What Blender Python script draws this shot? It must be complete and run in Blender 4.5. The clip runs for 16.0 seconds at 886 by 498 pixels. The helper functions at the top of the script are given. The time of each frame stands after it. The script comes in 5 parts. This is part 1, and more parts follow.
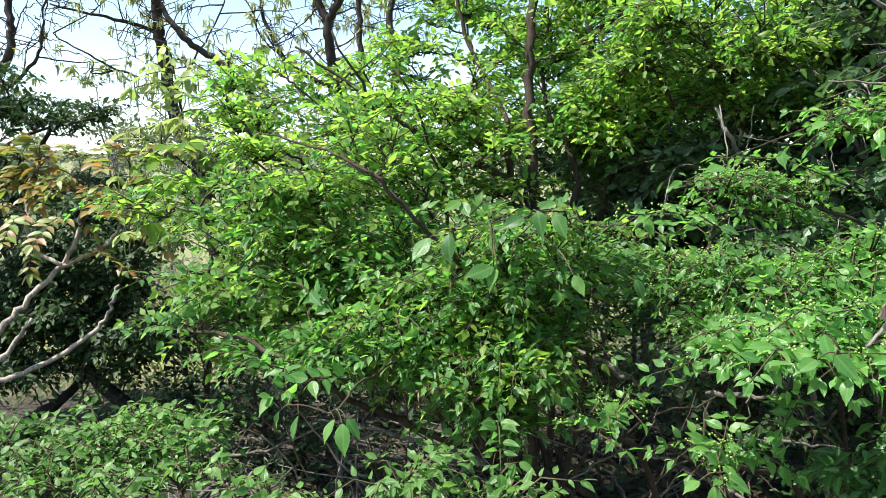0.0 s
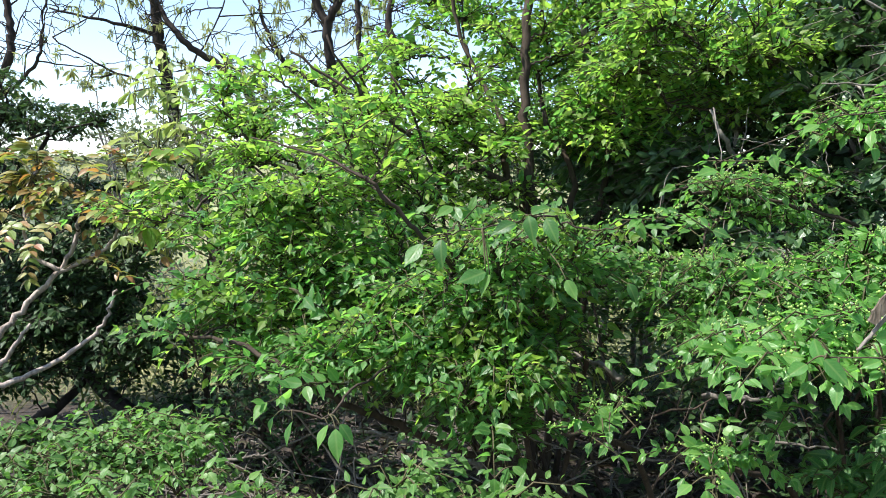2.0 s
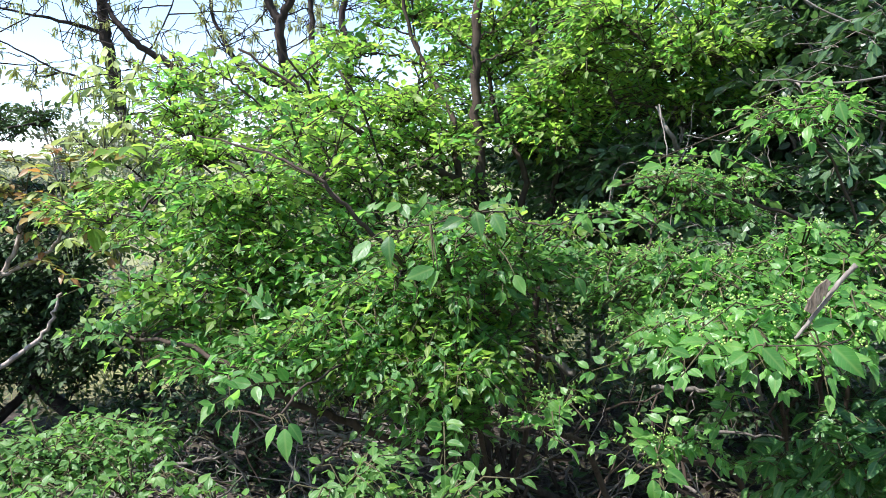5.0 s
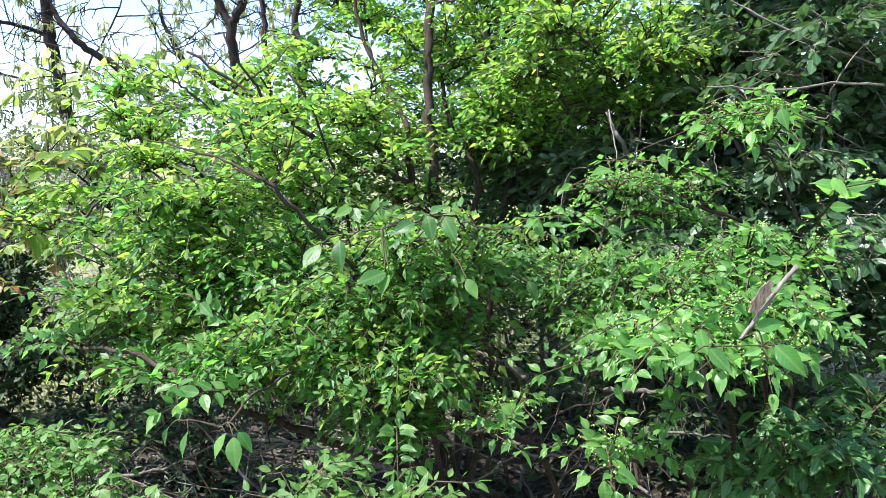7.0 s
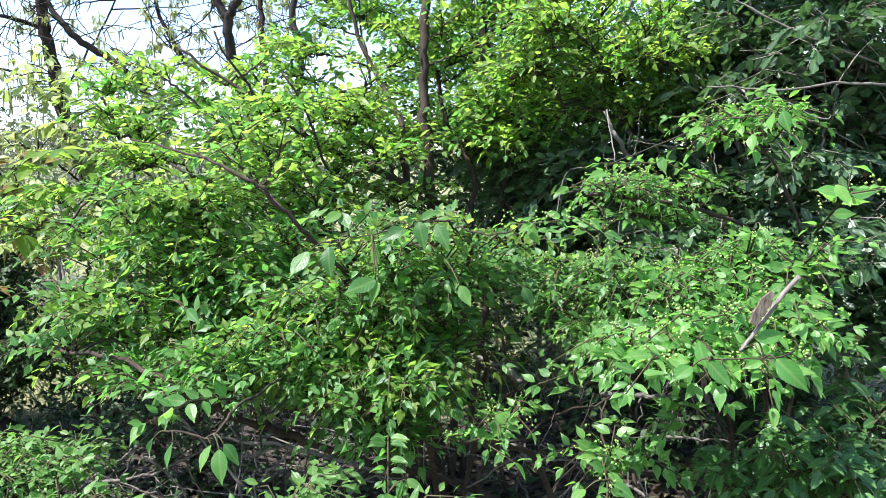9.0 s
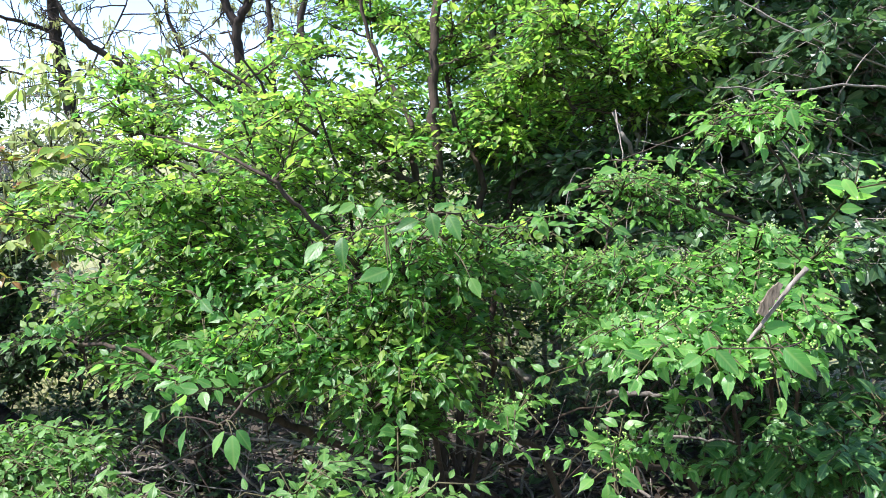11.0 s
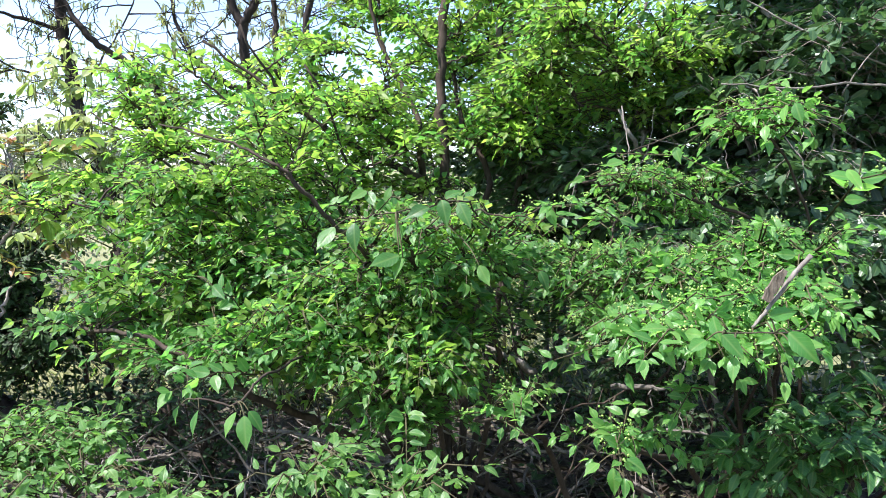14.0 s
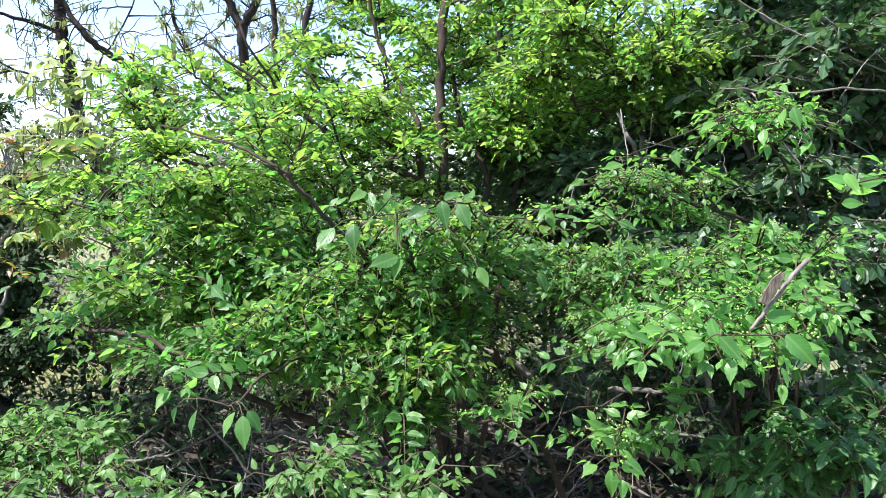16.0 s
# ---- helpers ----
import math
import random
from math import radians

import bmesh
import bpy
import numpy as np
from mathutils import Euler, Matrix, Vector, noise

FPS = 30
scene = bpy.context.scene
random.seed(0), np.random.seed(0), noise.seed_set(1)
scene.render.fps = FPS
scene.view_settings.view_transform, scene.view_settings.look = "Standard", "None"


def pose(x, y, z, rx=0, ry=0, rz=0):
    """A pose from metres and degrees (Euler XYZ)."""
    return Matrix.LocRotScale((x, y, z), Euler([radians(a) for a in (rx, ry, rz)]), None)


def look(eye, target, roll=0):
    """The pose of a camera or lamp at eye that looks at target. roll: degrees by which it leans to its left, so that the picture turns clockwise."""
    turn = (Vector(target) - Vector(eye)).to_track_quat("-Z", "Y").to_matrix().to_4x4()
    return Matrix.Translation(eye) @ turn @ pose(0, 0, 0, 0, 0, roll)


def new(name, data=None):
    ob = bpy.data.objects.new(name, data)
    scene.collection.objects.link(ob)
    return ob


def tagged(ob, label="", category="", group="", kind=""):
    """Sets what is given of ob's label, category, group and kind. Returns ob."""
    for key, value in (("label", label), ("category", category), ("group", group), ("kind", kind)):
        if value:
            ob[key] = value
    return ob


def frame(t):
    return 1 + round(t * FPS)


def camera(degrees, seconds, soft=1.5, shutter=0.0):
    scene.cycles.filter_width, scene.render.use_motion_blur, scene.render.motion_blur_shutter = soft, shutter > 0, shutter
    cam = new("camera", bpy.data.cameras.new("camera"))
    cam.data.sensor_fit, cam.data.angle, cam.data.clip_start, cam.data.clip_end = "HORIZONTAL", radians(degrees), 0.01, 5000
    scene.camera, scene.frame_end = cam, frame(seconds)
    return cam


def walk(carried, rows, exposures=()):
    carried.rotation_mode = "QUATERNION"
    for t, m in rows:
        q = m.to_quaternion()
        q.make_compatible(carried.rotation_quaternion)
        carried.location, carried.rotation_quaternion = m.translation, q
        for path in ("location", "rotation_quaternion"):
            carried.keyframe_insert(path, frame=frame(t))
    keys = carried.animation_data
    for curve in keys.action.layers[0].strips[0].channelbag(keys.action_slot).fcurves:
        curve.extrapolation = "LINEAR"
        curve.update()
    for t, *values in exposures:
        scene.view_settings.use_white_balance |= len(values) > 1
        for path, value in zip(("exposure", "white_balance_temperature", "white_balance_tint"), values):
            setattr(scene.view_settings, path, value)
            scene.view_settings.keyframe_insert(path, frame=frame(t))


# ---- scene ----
cam = camera(60.0, 16.0, soft=0.9)
PATH = [
    (0.0, (-0.000, 0.000, 1.500), (-0.000, 1.992, 1.326), -0.00),
    (0.5, (-0.001, -0.003, 1.496), (0.001, 1.990, 1.327), 0.12),
    (1.0, (0.001, 0.000, 1.498), (0.002, 1.993, 1.325), 0.03),
    (1.5, (0.008, 0.002, 1.502), (0.008, 1.994, 1.327), -0.16),
    (2.0, (0.017, -0.003, 1.509), (0.012, 1.990, 1.336), -0.34),
    (2.5, (0.019, -0.005, 1.507), (0.019, 1.987, 1.336), -0.42),
    (3.0, (0.022, -0.005, 1.512), (0.024, 1.988, 1.343), -0.62),
    (3.5, (0.026, -0.004, 1.517), (0.035, 1.989, 1.348), -0.70),
    (4.0, (0.029, -0.009, 1.509), (0.082, 1.983, 1.342), -0.91),
    (4.5, (0.032, -0.011, 1.499), (0.094, 1.982, 1.338), -0.63),
    (5.0, (0.035, -0.003, 1.503), (0.138, 1.986, 1.328), -0.79),
    (5.2, (0.043, -0.012, 1.503), (0.169, 1.977, 1.336), -0.96),
    (7.3, (0.042, 0.006, 1.498), (0.271, 1.986, 1.338), -0.50),
    (7.5, (0.040, 0.011, 1.497), (0.270, 1.991, 1.339), -0.21),
    (8.0, (0.047, 0.025, 1.505), (0.275, 2.005, 1.337), -0.34),
    (8.5, (0.051, 0.028, 1.507), (0.285, 2.007, 1.343), -0.26),
    (9.0, (0.059, 0.037, 1.520), (0.279, 2.016, 1.340), -0.70),
    (11.5, (0.036, 0.010, 1.480), (0.246, 1.994, 1.333), 0.10),
    (12.0, (0.031, 0.004, 1.471), (0.243, 1.988, 1.330), 0.33),
    (12.5, (0.031, -0.003, 1.466), (0.241, 1.981, 1.326), 0.21),
    (13.0, (0.028, -0.011, 1.463), (0.238, 1.974, 1.329), 0.30),
    (13.5, (0.026, 0.000, 1.464), (0.232, 1.984, 1.321), 0.27),
    (14.0, (0.025, -0.006, 1.461), (0.233, 1.978, 1.318), 0.42),
    (14.5, (0.024, -0.006, 1.458), (0.232, 1.978, 1.320), 0.65),
    (15.0, (0.025, -0.005, 1.460), (0.234, 1.979, 1.321), 0.53),
    (15.5, (0.020, -0.008, 1.457), (0.234, 1.976, 1.324), 0.81),
    (16.0, (0.022, -0.010, 1.457), (0.236, 1.974, 1.324), 0.75),
]
EXPOSURES = [(0, 1.38, 6420, 9), (1.5, 1.3, 6300, 12), (3, 1.28, 6100, 15), (5, 1.45, 6000, 17), (7.5, 1.67, 6000, 18), (9, 1.67, 6000, 18), (13, 1.62, 6000, 18), (16, 1.59, 6000, 18)]
walk(cam, [(t, look(eye, target, roll)) for t, eye, target, roll in PATH], EXPOSURES)

# ---- light ----
SUN_ELEVATION, SUN_AZIMUTH = 58.0, -110.0   # azimuth from +y towards +x
world = bpy.data.worlds.new("world")
scene.world = world
world.use_nodes = True
wn, wl = world.node_tree.nodes, world.node_tree.links
sky = wn.new("ShaderNodeTexSky")
sky.sky_type, sky.sun_disc = "NISHITA", False
sky.sun_elevation, sky.sun_rotation = radians(SUN_ELEVATION), radians(SUN_AZIMUTH)
sky.dust_density, sky.air_density = 0.6, 1.0
wn["Background"].inputs["Strength"].default_value = 0.125
wl.new(sky.outputs["Color"], wn["Background"].inputs["Color"])
sun_data = bpy.data.lights.new("sun", "SUN")
sun_data.energy, sun_data.angle, sun_data.color = 5.0, radians(0.6), (1.0, 0.95, 0.86)
sun = new("sun", sun_data)
ce, se = math.cos(radians(SUN_ELEVATION)), math.sin(radians(SUN_ELEVATION))
sun_from = Vector((math.sin(radians(SUN_AZIMUTH)) * ce, math.cos(radians(SUN_AZIMUTH)) * ce, se))
sun.matrix_world = look(sun_from * 30, (0, 0, 0))


# ---- materials ----
def material(name):
    m = bpy.data.materials.new(name)
    m.use_nodes = True
    return m, m.node_tree.nodes, m.node_tree.links, m.node_tree.nodes["Principled BSDF"]


def ramp(nodes, stops):
    r = nodes.new("ShaderNodeValToRGB")
    e = r.color_ramp.elements
    while len(e) < len(stops):
        e.new(0.5)
    for el, (p, c) in zip(e, stops):
        el.position, el.color = p, (*c, 1)
    return r


def math_node(nodes, links, op, a, b=None, clamp=False):
    n = nodes.new("ShaderNodeMath")
    n.operation, n.use_clamp = op, clamp
    for socket, v in zip(n.inputs, (a, b)):
        if v is None:
            continue
        if isinstance(v, (int, float)):
            socket.default_value = v
        else:
            links.new(v, socket)
    return n.outputs[0]


def leaf_material(name, colours, rough=0.42, glow=0.45, light=(0.95, 1.0, 0.62), vein=0.25, coat=0.0, gloss=0.38):
    """Leaf skin: a tint per leaf, blotches, a paler midrib and side veins, and light let through."""
    m, n, l, p = material(name)
    info, geo = n.new("ShaderNodeObjectInfo"), n.new("ShaderNodeNewGeometry")
    rnd = math_node(n, l, "FRACT", math_node(n, l, "ADD", info.outputs["Random"], geo.outputs["Random Per Island"]))
    tint = ramp(n, [(i / (len(colours) - 1), c) for i, c in enumerate(colours)])
    l.new(rnd, tint.inputs["Fac"])
    uv = n.new("ShaderNodeUVMap")
    blotch = n.new("ShaderNodeTexNoise")
    blotch.inputs["Scale"].default_value, blotch.inputs["Detail"].default_value = 60.0, 3.0
    l.new(geo.outputs["Position"], blotch.inputs["Vector"])
    wide = n.new("ShaderNodeTexNoise")
    wide.inputs["Scale"].default_value = 2.2
    l.new(geo.outputs["Position"], wide.inputs["Vector"])
    mixed = math_node(n, l, "ADD", math_node(n, l, "MULTIPLY", blotch.outputs["Fac"], 0.5), math_node(n, l, "MULTIPLY", wide.outputs["Fac"], 0.9))
    hsv = n.new("ShaderNodeHueSaturation")
    l.new(tint.outputs["Color"], hsv.inputs["Color"])
    l.new(math_node(n, l, "ADD", mixed, 0.3), hsv.inputs["Value"])
    sep = n.new("ShaderNodeSeparateXYZ")
    l.new(uv.outputs["UV"], sep.inputs[0])
    side = math_node(n, l, "ABSOLUTE", math_node(n, l, "SUBTRACT", sep.outputs["X"], 0.5))
    rib = math_node(n, l, "SUBTRACT", 1.0, math_node(n, l, "MULTIPLY", side, 18.0), clamp=True)
    slant = math_node(n, l, "SUBTRACT", math_node(n, l, "MULTIPLY", sep.outputs["Y"], 8.0), math_node(n, l, "MULTIPLY", side, 7.0))
    wave = math_node(n, l, "ABSOLUTE", math_node(n, l, "SUBTRACT", math_node(n, l, "FRACT", slant), 0.5))
    veins = math_node(n, l, "SUBTRACT", 1.0, math_node(n, l, "MULTIPLY", wave, 9.0), clamp=True)
    marks = math_node(n, l, "MAXIMUM", rib, math_node(n, l, "MULTIPLY", veins, 0.45))
    pale = n.new("ShaderNodeMix")
    pale.data_type, pale.blend_type = "RGBA", "MIX"
    l.new(math_node(n, l, "MULTIPLY", marks, vein), pale.inputs["Factor"])
    l.new(hsv.outputs["Color"], pale.inputs["A"])
    pale.inputs["B"].default_value = (0.33, 0.42, 0.14, 1)
    l.new(pale.outputs["Result"], p.inputs["Base Color"])
    p.inputs["Roughness"].default_value = rough
    p.inputs["Specular IOR Level"].default_value = gloss
    p.inputs["Coat Weight"].default_value = coat
    p.inputs["Coat Roughness"].default_value = 0.25
    bump = n.new("ShaderNodeBump")
    bump.inputs["Strength"].default_value, bump.inputs["Distance"].default_value = 0.35, 0.002
    l.new(math_node(n, l, "ADD", math_node(n, l, "MULTIPLY", blotch.outputs["Fac"], 0.8), math_node(n, l, "MULTIPLY", marks, -0.6)), bump.inputs["Height"])
    l.new(bump.outputs["Normal"], p.inputs["Normal"])
    if glow > 0:
        through_leaf, mix = n.new("ShaderNodeBsdfTranslucent"), n.new("ShaderNodeMixShader")
        warm = n.new("ShaderNodeMix")
        warm.data_type, warm.blend_type = "RGBA", "MULTIPLY"
        warm.inputs["Factor"].default_value = 1.0
        l.new(pale.outputs["Result"], warm.inputs["A"])
        warm.inputs["B"].default_value = (*light, 1)
        gain = n.new("ShaderNodeHueSaturation")
        gain.inputs["Value"].default_value, gain.inputs["Saturation"].default_value = 1.75, 1.0
        l.new(warm.outputs["Result"], gain.inputs["Color"])
        l.new(gain.outputs["Color"], through_leaf.inputs["Color"])
        mix.inputs[0].default_value = glow
        l.new(p.outputs[0], mix.inputs[1])
        l.new(through_leaf.outputs[0], mix.inputs[2])
        l.new(mix.outputs[0], n["Material Output"].inputs["Surface"])
    return m


def bark_material(name, dark, light, scale=30.0, stretch=0.25, rough=0.85, depth=0.006):
    m, n, l, p = material(name)
    coord, mapping = n.new("ShaderNodeTexCoord"), n.new("ShaderNodeMapping")
    mapping.inputs["Scale"].default_value = (1, 1, stretch)
    l.new(coord.outputs["Object"], mapping.inputs["Vector"])
    grain, patch = n.new("ShaderNodeTexNoise"), n.new("ShaderNodeTexNoise")
    grain.inputs["Scale"].default_value, grain.inputs["Detail"].default_value = scale * 3, 6.0
    patch.inputs["Scale"].default_value, patch.inputs["Detail"].default_value = scale * 0.5, 3.0
    l.new(mapping.outputs[0], grain.inputs["Vector"])
    l.new(coord.outputs["Object"], patch.inputs["Vector"])
    mixed = math_node(n, l, "ADD", math_node(n, l, "MULTIPLY", grain.outputs["Fac"], 0.6), math_node(n, l, "MULTIPLY", patch.outputs["Fac"], 0.5))
    tone = ramp(n, [(0.35, dark), (0.72, light)])
    l.new(mixed, tone.inputs["Fac"])
    l.new(tone.outputs["Color"], p.inputs["Base Color"])
    p.inputs["Roughness"].default_value = rough
    p.inputs["Specular IOR Level"].default_value = 0.15
    bump = n.new("ShaderNodeBump")
    bump.inputs["Strength"].default_value, bump.inputs["Distance"].default_value = 0.8, depth
    l.new(mixed, bump.inputs["Height"])
    l.new(bump.outputs["Normal"], p.inputs["Normal"])
    return m


SPINDLE_LEAF = leaf_material("spindle_leaf", [(0.05, 0.15, 0.038), (0.073, 0.2, 0.047), (0.097, 0.24, 0.054), (0.135, 0.285, 0.064)], rough=0.42, glow=0.6, gloss=0.5)
# new growth, naturally yellower, brightened further to stand for the sunlit upper crown
YOUNG_LEAF = leaf_material("young_spindle_leaf", [(0.1, 0.2, 0.036), (0.135, 0.25, 0.044), (0.175, 0.285, 0.052), (0.215, 0.315, 0.064)], rough=0.42, glow=0.66)
FLOWERING_LEAF = leaf_material("flowering_spindle_leaf", [(0.062, 0.18, 0.04), (0.085, 0.225, 0.05), (0.112, 0.265, 0.058), (0.145, 0.3, 0.068)], rough=0.38, glow=0.58, gloss=0.5, vein=0.3)
FLOWER = leaf_material("spindle_flower", [(0.2, 0.34, 0.07), (0.29, 0.4, 0.11)], rough=0.6, glow=0.25, vein=0.0)
EVERGREEN_LEAF = leaf_material("evergreen_leaf", [(0.03, 0.072, 0.03), (0.044, 0.1, 0.039), (0.064, 0.13, 0.047)], rough=0.36, glow=0.34, gloss=0.5, vein=0.12)
# dark foliage, its green lowered near black to stand for deep shade
SHADE_DARK_LEAF = leaf_material("shade_dark_leaf", [(0.018, 0.04, 0.016), (0.028, 0.06, 0.021), (0.042, 0.084, 0.028)], rough=0.5, glow=0.25, vein=0.08, gloss=0.22)
BRONZE_LEAF = leaf_material("bronze_leaf", [(0.13, 0.22, 0.045), (0.19, 0.22, 0.05), (0.24, 0.21, 0.065), (0.25, 0.1, 0.045), (0.23, 0.22, 0.07), (0.14, 0.22, 0.045)], rough=0.42, glow=0.4, light=(0.95, 0.95, 0.5), gloss=0.5)
OAK_LEAF = leaf_material("oak_leaf", [(0.2, 0.21, 0.08), (0.27, 0.27, 0.13), (0.22, 0.27, 0.1)], rough=0.5, glow=0.35)
SAPLING_LEAF = leaf_material("oak_sapling_leaf", [(0.17, 0.24, 0.07), (0.22, 0.29, 0.09), (0.27, 0.3, 0.13), (0.2, 0.25, 0.11)], rough=0.5, glow=0.4)
LOW_LEAF = leaf_material("low_shrub_leaf", [(0.066, 0.16, 0.038), (0.09, 0.2, 0.048), (0.125, 0.24, 0.06)], rough=0.42, glow=0.48)
PRIVET_LEAF = leaf_material("privet_leaf", [(0.032, 0.1, 0.024), (0.045, 0.13, 0.03), (0.06, 0.155, 0.036)], rough=0.38, glow=0.35)
FAR_LEAF = leaf_material("far_leaf", [(0.06, 0.085, 0.05), (0.085, 0.11, 0.06), (0.11, 0.125, 0.075)], rough=0.6, glow=0.25, vein=0.0)
OLD_LEAF = leaf_material("old_leaf", [(0.3, 0.27, 0.07), (0.38, 0.3, 0.2), (0.28, 0.12, 0.07)], rough=0.5, glow=0.25)
# litter browns lowered to stand in for shade below the shrubs
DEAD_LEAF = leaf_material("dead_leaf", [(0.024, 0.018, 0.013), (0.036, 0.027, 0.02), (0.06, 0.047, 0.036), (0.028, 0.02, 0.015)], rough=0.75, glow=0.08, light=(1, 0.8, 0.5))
GRASS_BLADE = leaf_material("grass_blade", [(0.1, 0.15, 0.035), (0.18, 0.2, 0.07), (0.27, 0.25, 0.12)], rough=0.6, glow=0.3, vein=0.0)
SPINDLE_BARK = bark_material("spindle_bark", (0.02, 0.015, 0.011), (0.065, 0.049, 0.036))
TWIG_BARK = bark_material("twig_bark", (0.035, 0.035, 0.018), (0.09, 0.08, 0.04), scale=60)
GREY_BARK = bark_material("grey_bark", (0.07, 0.06, 0.05), (0.24, 0.215, 0.185), scale=40)
SUMAC_BARK = bark_material("sumac_bark", (0.1, 0.08, 0.066), (0.4, 0.345, 0.3), scale=50)
OAK_BARK = bark_material("oak_bark", (0.012, 0.01, 0.009), (0.045, 0.036, 0.03), scale=12, depth=0.02)
SPLIT_WOOD = bark_material("split_wood", (0.05, 0.038, 0.028), (0.2, 0.165, 0.125), scale=90)
DEAD_WOOD = bark_material("dead_wood", (0.045, 0.039, 0.032), (0.18, 0.162, 0.14), scale=40)


def ground_material():
    m, n, l, p = material("woodland_soil")
    coord = n.new("ShaderNodeNewGeometry")
    big, small = n.new("ShaderNodeTexNoise"), n.new("ShaderNodeTexNoise")
    big.inputs["Scale"].default_value, big.inputs["Detail"].default_value = 1.2, 4.0
    small.inputs["Scale"].default_value, small.inputs["Detail"].default_value = 45.0, 6.0
    l.new(coord.outputs["Position"], big.inputs["Vector"])
    l.new(coord.outputs["Position"], small.inputs["Vector"])
    # soil browns, darkened to stand in for the shade under the shrubs
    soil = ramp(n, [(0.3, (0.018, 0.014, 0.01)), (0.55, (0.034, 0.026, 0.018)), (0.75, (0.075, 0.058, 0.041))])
    l.new(small.outputs["Fac"], soil.inputs["Fac"])
    turf = ramp(n, [(0.3, (0.09, 0.12, 0.035)), (0.7, (0.22, 0.2, 0.09))])
    l.new(small.outputs["Fac"], turf.inputs["Fac"])
    sep = n.new("ShaderNodeSeparateXYZ")
    l.new(coord.outputs["Position"], sep.inputs[0])
    edge = math_node(n, l, "ADD", sep.outputs["Y"], math_node(n, l, "MULTIPLY", big.outputs["Fac"], 2.0))
    fac = math_node(n, l, "MULTIPLY", math_node(n, l, "SUBTRACT", edge, 4.6), 1.2, clamp=True)
    front = math_node(n, l, "SUBTRACT", math_node(n, l, "MULTIPLY", big.outputs["Fac"], 3.0), math_node(n, l, "ADD", sep.outputs["Y"], 1.0))
    fac = math_node(n, l, "MAXIMUM", fac, math_node(n, l, "MULTIPLY", front, 0.8, clamp=True))
    mix = n.new("ShaderNodeMix")
    mix.data_type = "RGBA"
    l.new(fac, mix.inputs["Factor"])
    l.new(soil.outputs["Color"], mix.inputs["A"])
    l.new(turf.outputs["Color"], mix.inputs["B"])
    l.new(mix.outputs["Result"], p.inputs["Base Color"])
    p.inputs["Roughness"].default_value = 0.95
    bump = n.new("ShaderNodeBump")
    bump.inputs["Strength"].default_value, bump.inputs["Distance"].default_value = 0.8, 0.02
    l.new(small.outputs["Fac"], bump.inputs["Height"])
    l.new(bump.outputs["Normal"], p.inputs["Normal"])
    return m


SOIL = ground_material()
rng = np.random.default_rng(7)


def reseed(k):
    """Fresh random numbers for the next thing, so that each one keeps its shape."""
    global rng
    rng = np.random.default_rng(k)


# ---- mesh tools ----
def link_mesh(name, verts, faces, material_, parent=None, uvs=None, label="", kind="", smooth=True):
    me = bpy.data.meshes.new(name)
    me.from_pydata(verts if isinstance(verts, list) else verts.tolist(), [], faces if isinstance(faces, list) else faces.tolist())
    if smooth:
        me.polygons.foreach_set("use_smooth", np.ones(len(me.polygons), dtype=bool))
    if uvs is not None:
        layer = me.uv_layers.new(name="UVMap")
        index = np.empty(len(me.loops), dtype=np.int32)
        me.loops.foreach_get("vertex_index", index)
        layer.data.foreach_set("uv", np.asarray(uvs, dtype=np.float32)[index].ravel())
    me.materials.append(material_)
    ob = new(name, me)
    if parent is not None:
        ob.parent = parent
    return tagged(ob, label, kind=kind)


def unit(v):
    v = np.asarray(v, float)
    return v / (np.linalg.norm(v, axis=-1, keepdims=True) + 1e-9)


def curve(points, steps=6, wobble=0.0):
    """A smooth line through the points (Catmull-Rom), with a little unevenness."""
    p = np.asarray(points, float)
    if len(p) == 2:
        p = np.array([p[0], (p[0] + p[1]) / 2, p[1]])
    q = np.vstack([2 * p[0] - p[1], p, 2 * p[-1] - p[-2]])
    out = []
    for i in range(1, len(q) - 2):
        for t in np.linspace(0, 1, steps, endpoint=False):
            a, b, c, d = q[i - 1:i + 3]
            out.append(0.5 * (2 * b + (c - a) * t + (2 * a - 5 * b + 4 * c - d) * t * t + (3 * b - a - 3 * c + d) * t ** 3))
    out.append(p[-1])
    out = np.array(out)
    if wobble:
        out[1:] += rng.normal(0, wobble, (len(out) - 1, 3))
    return out


class Wood:
    """Tapered round lines gathered into one mesh."""

    def __init__(self):
        self.v, self.f = [], []

    def add(self, line, r0, r1, sides=6, knots=0.0, power=1.0):
        line = np.asarray(line, float)
        k = len(line)
        way = unit(np.gradient(line, axis=0))
        ref = np.array([0.0, 0.0, 1.0]) if abs(way[0][2]) < 0.8 else np.array([1.0, 0.0, 0.0])
        x = unit(np.cross(way, ref))
        y = np.cross(way, x)
        r = r1 + (r0 - r1) * (1 - np.linspace(0, 1, k)) ** power
        ang = np.linspace(0, 2 * math.pi, sides, endpoint=False)
        rr = r[:, None] * (1 + knots * rng.normal(0, 1, (k, sides)))
        ring = line[:, None] + rr[..., None] * (np.cos(ang)[None, :, None] * x[:, None] + np.sin(ang)[None, :, None] * y[:, None])
        base = len(self.v)
        self.v.extend(ring.reshape(-1, 3).tolist())
        for i in range(k - 1):
            for j in range(sides):
                a, b = base + i * sides + j, base + i * sides + (j + 1) % sides
                self.f.append((a, b, b + sides, a + sides))
        self.f.append(tuple(base + (k - 1) * sides + j for j in range(sides)))
        self.f.append(tuple(base + j for j in reversed(range(sides))))

    def link(self, name, mat, parent=None, label="", kind=""):
        return link_mesh(name, self.v, self.f, mat, parent, label=label, kind=kind)


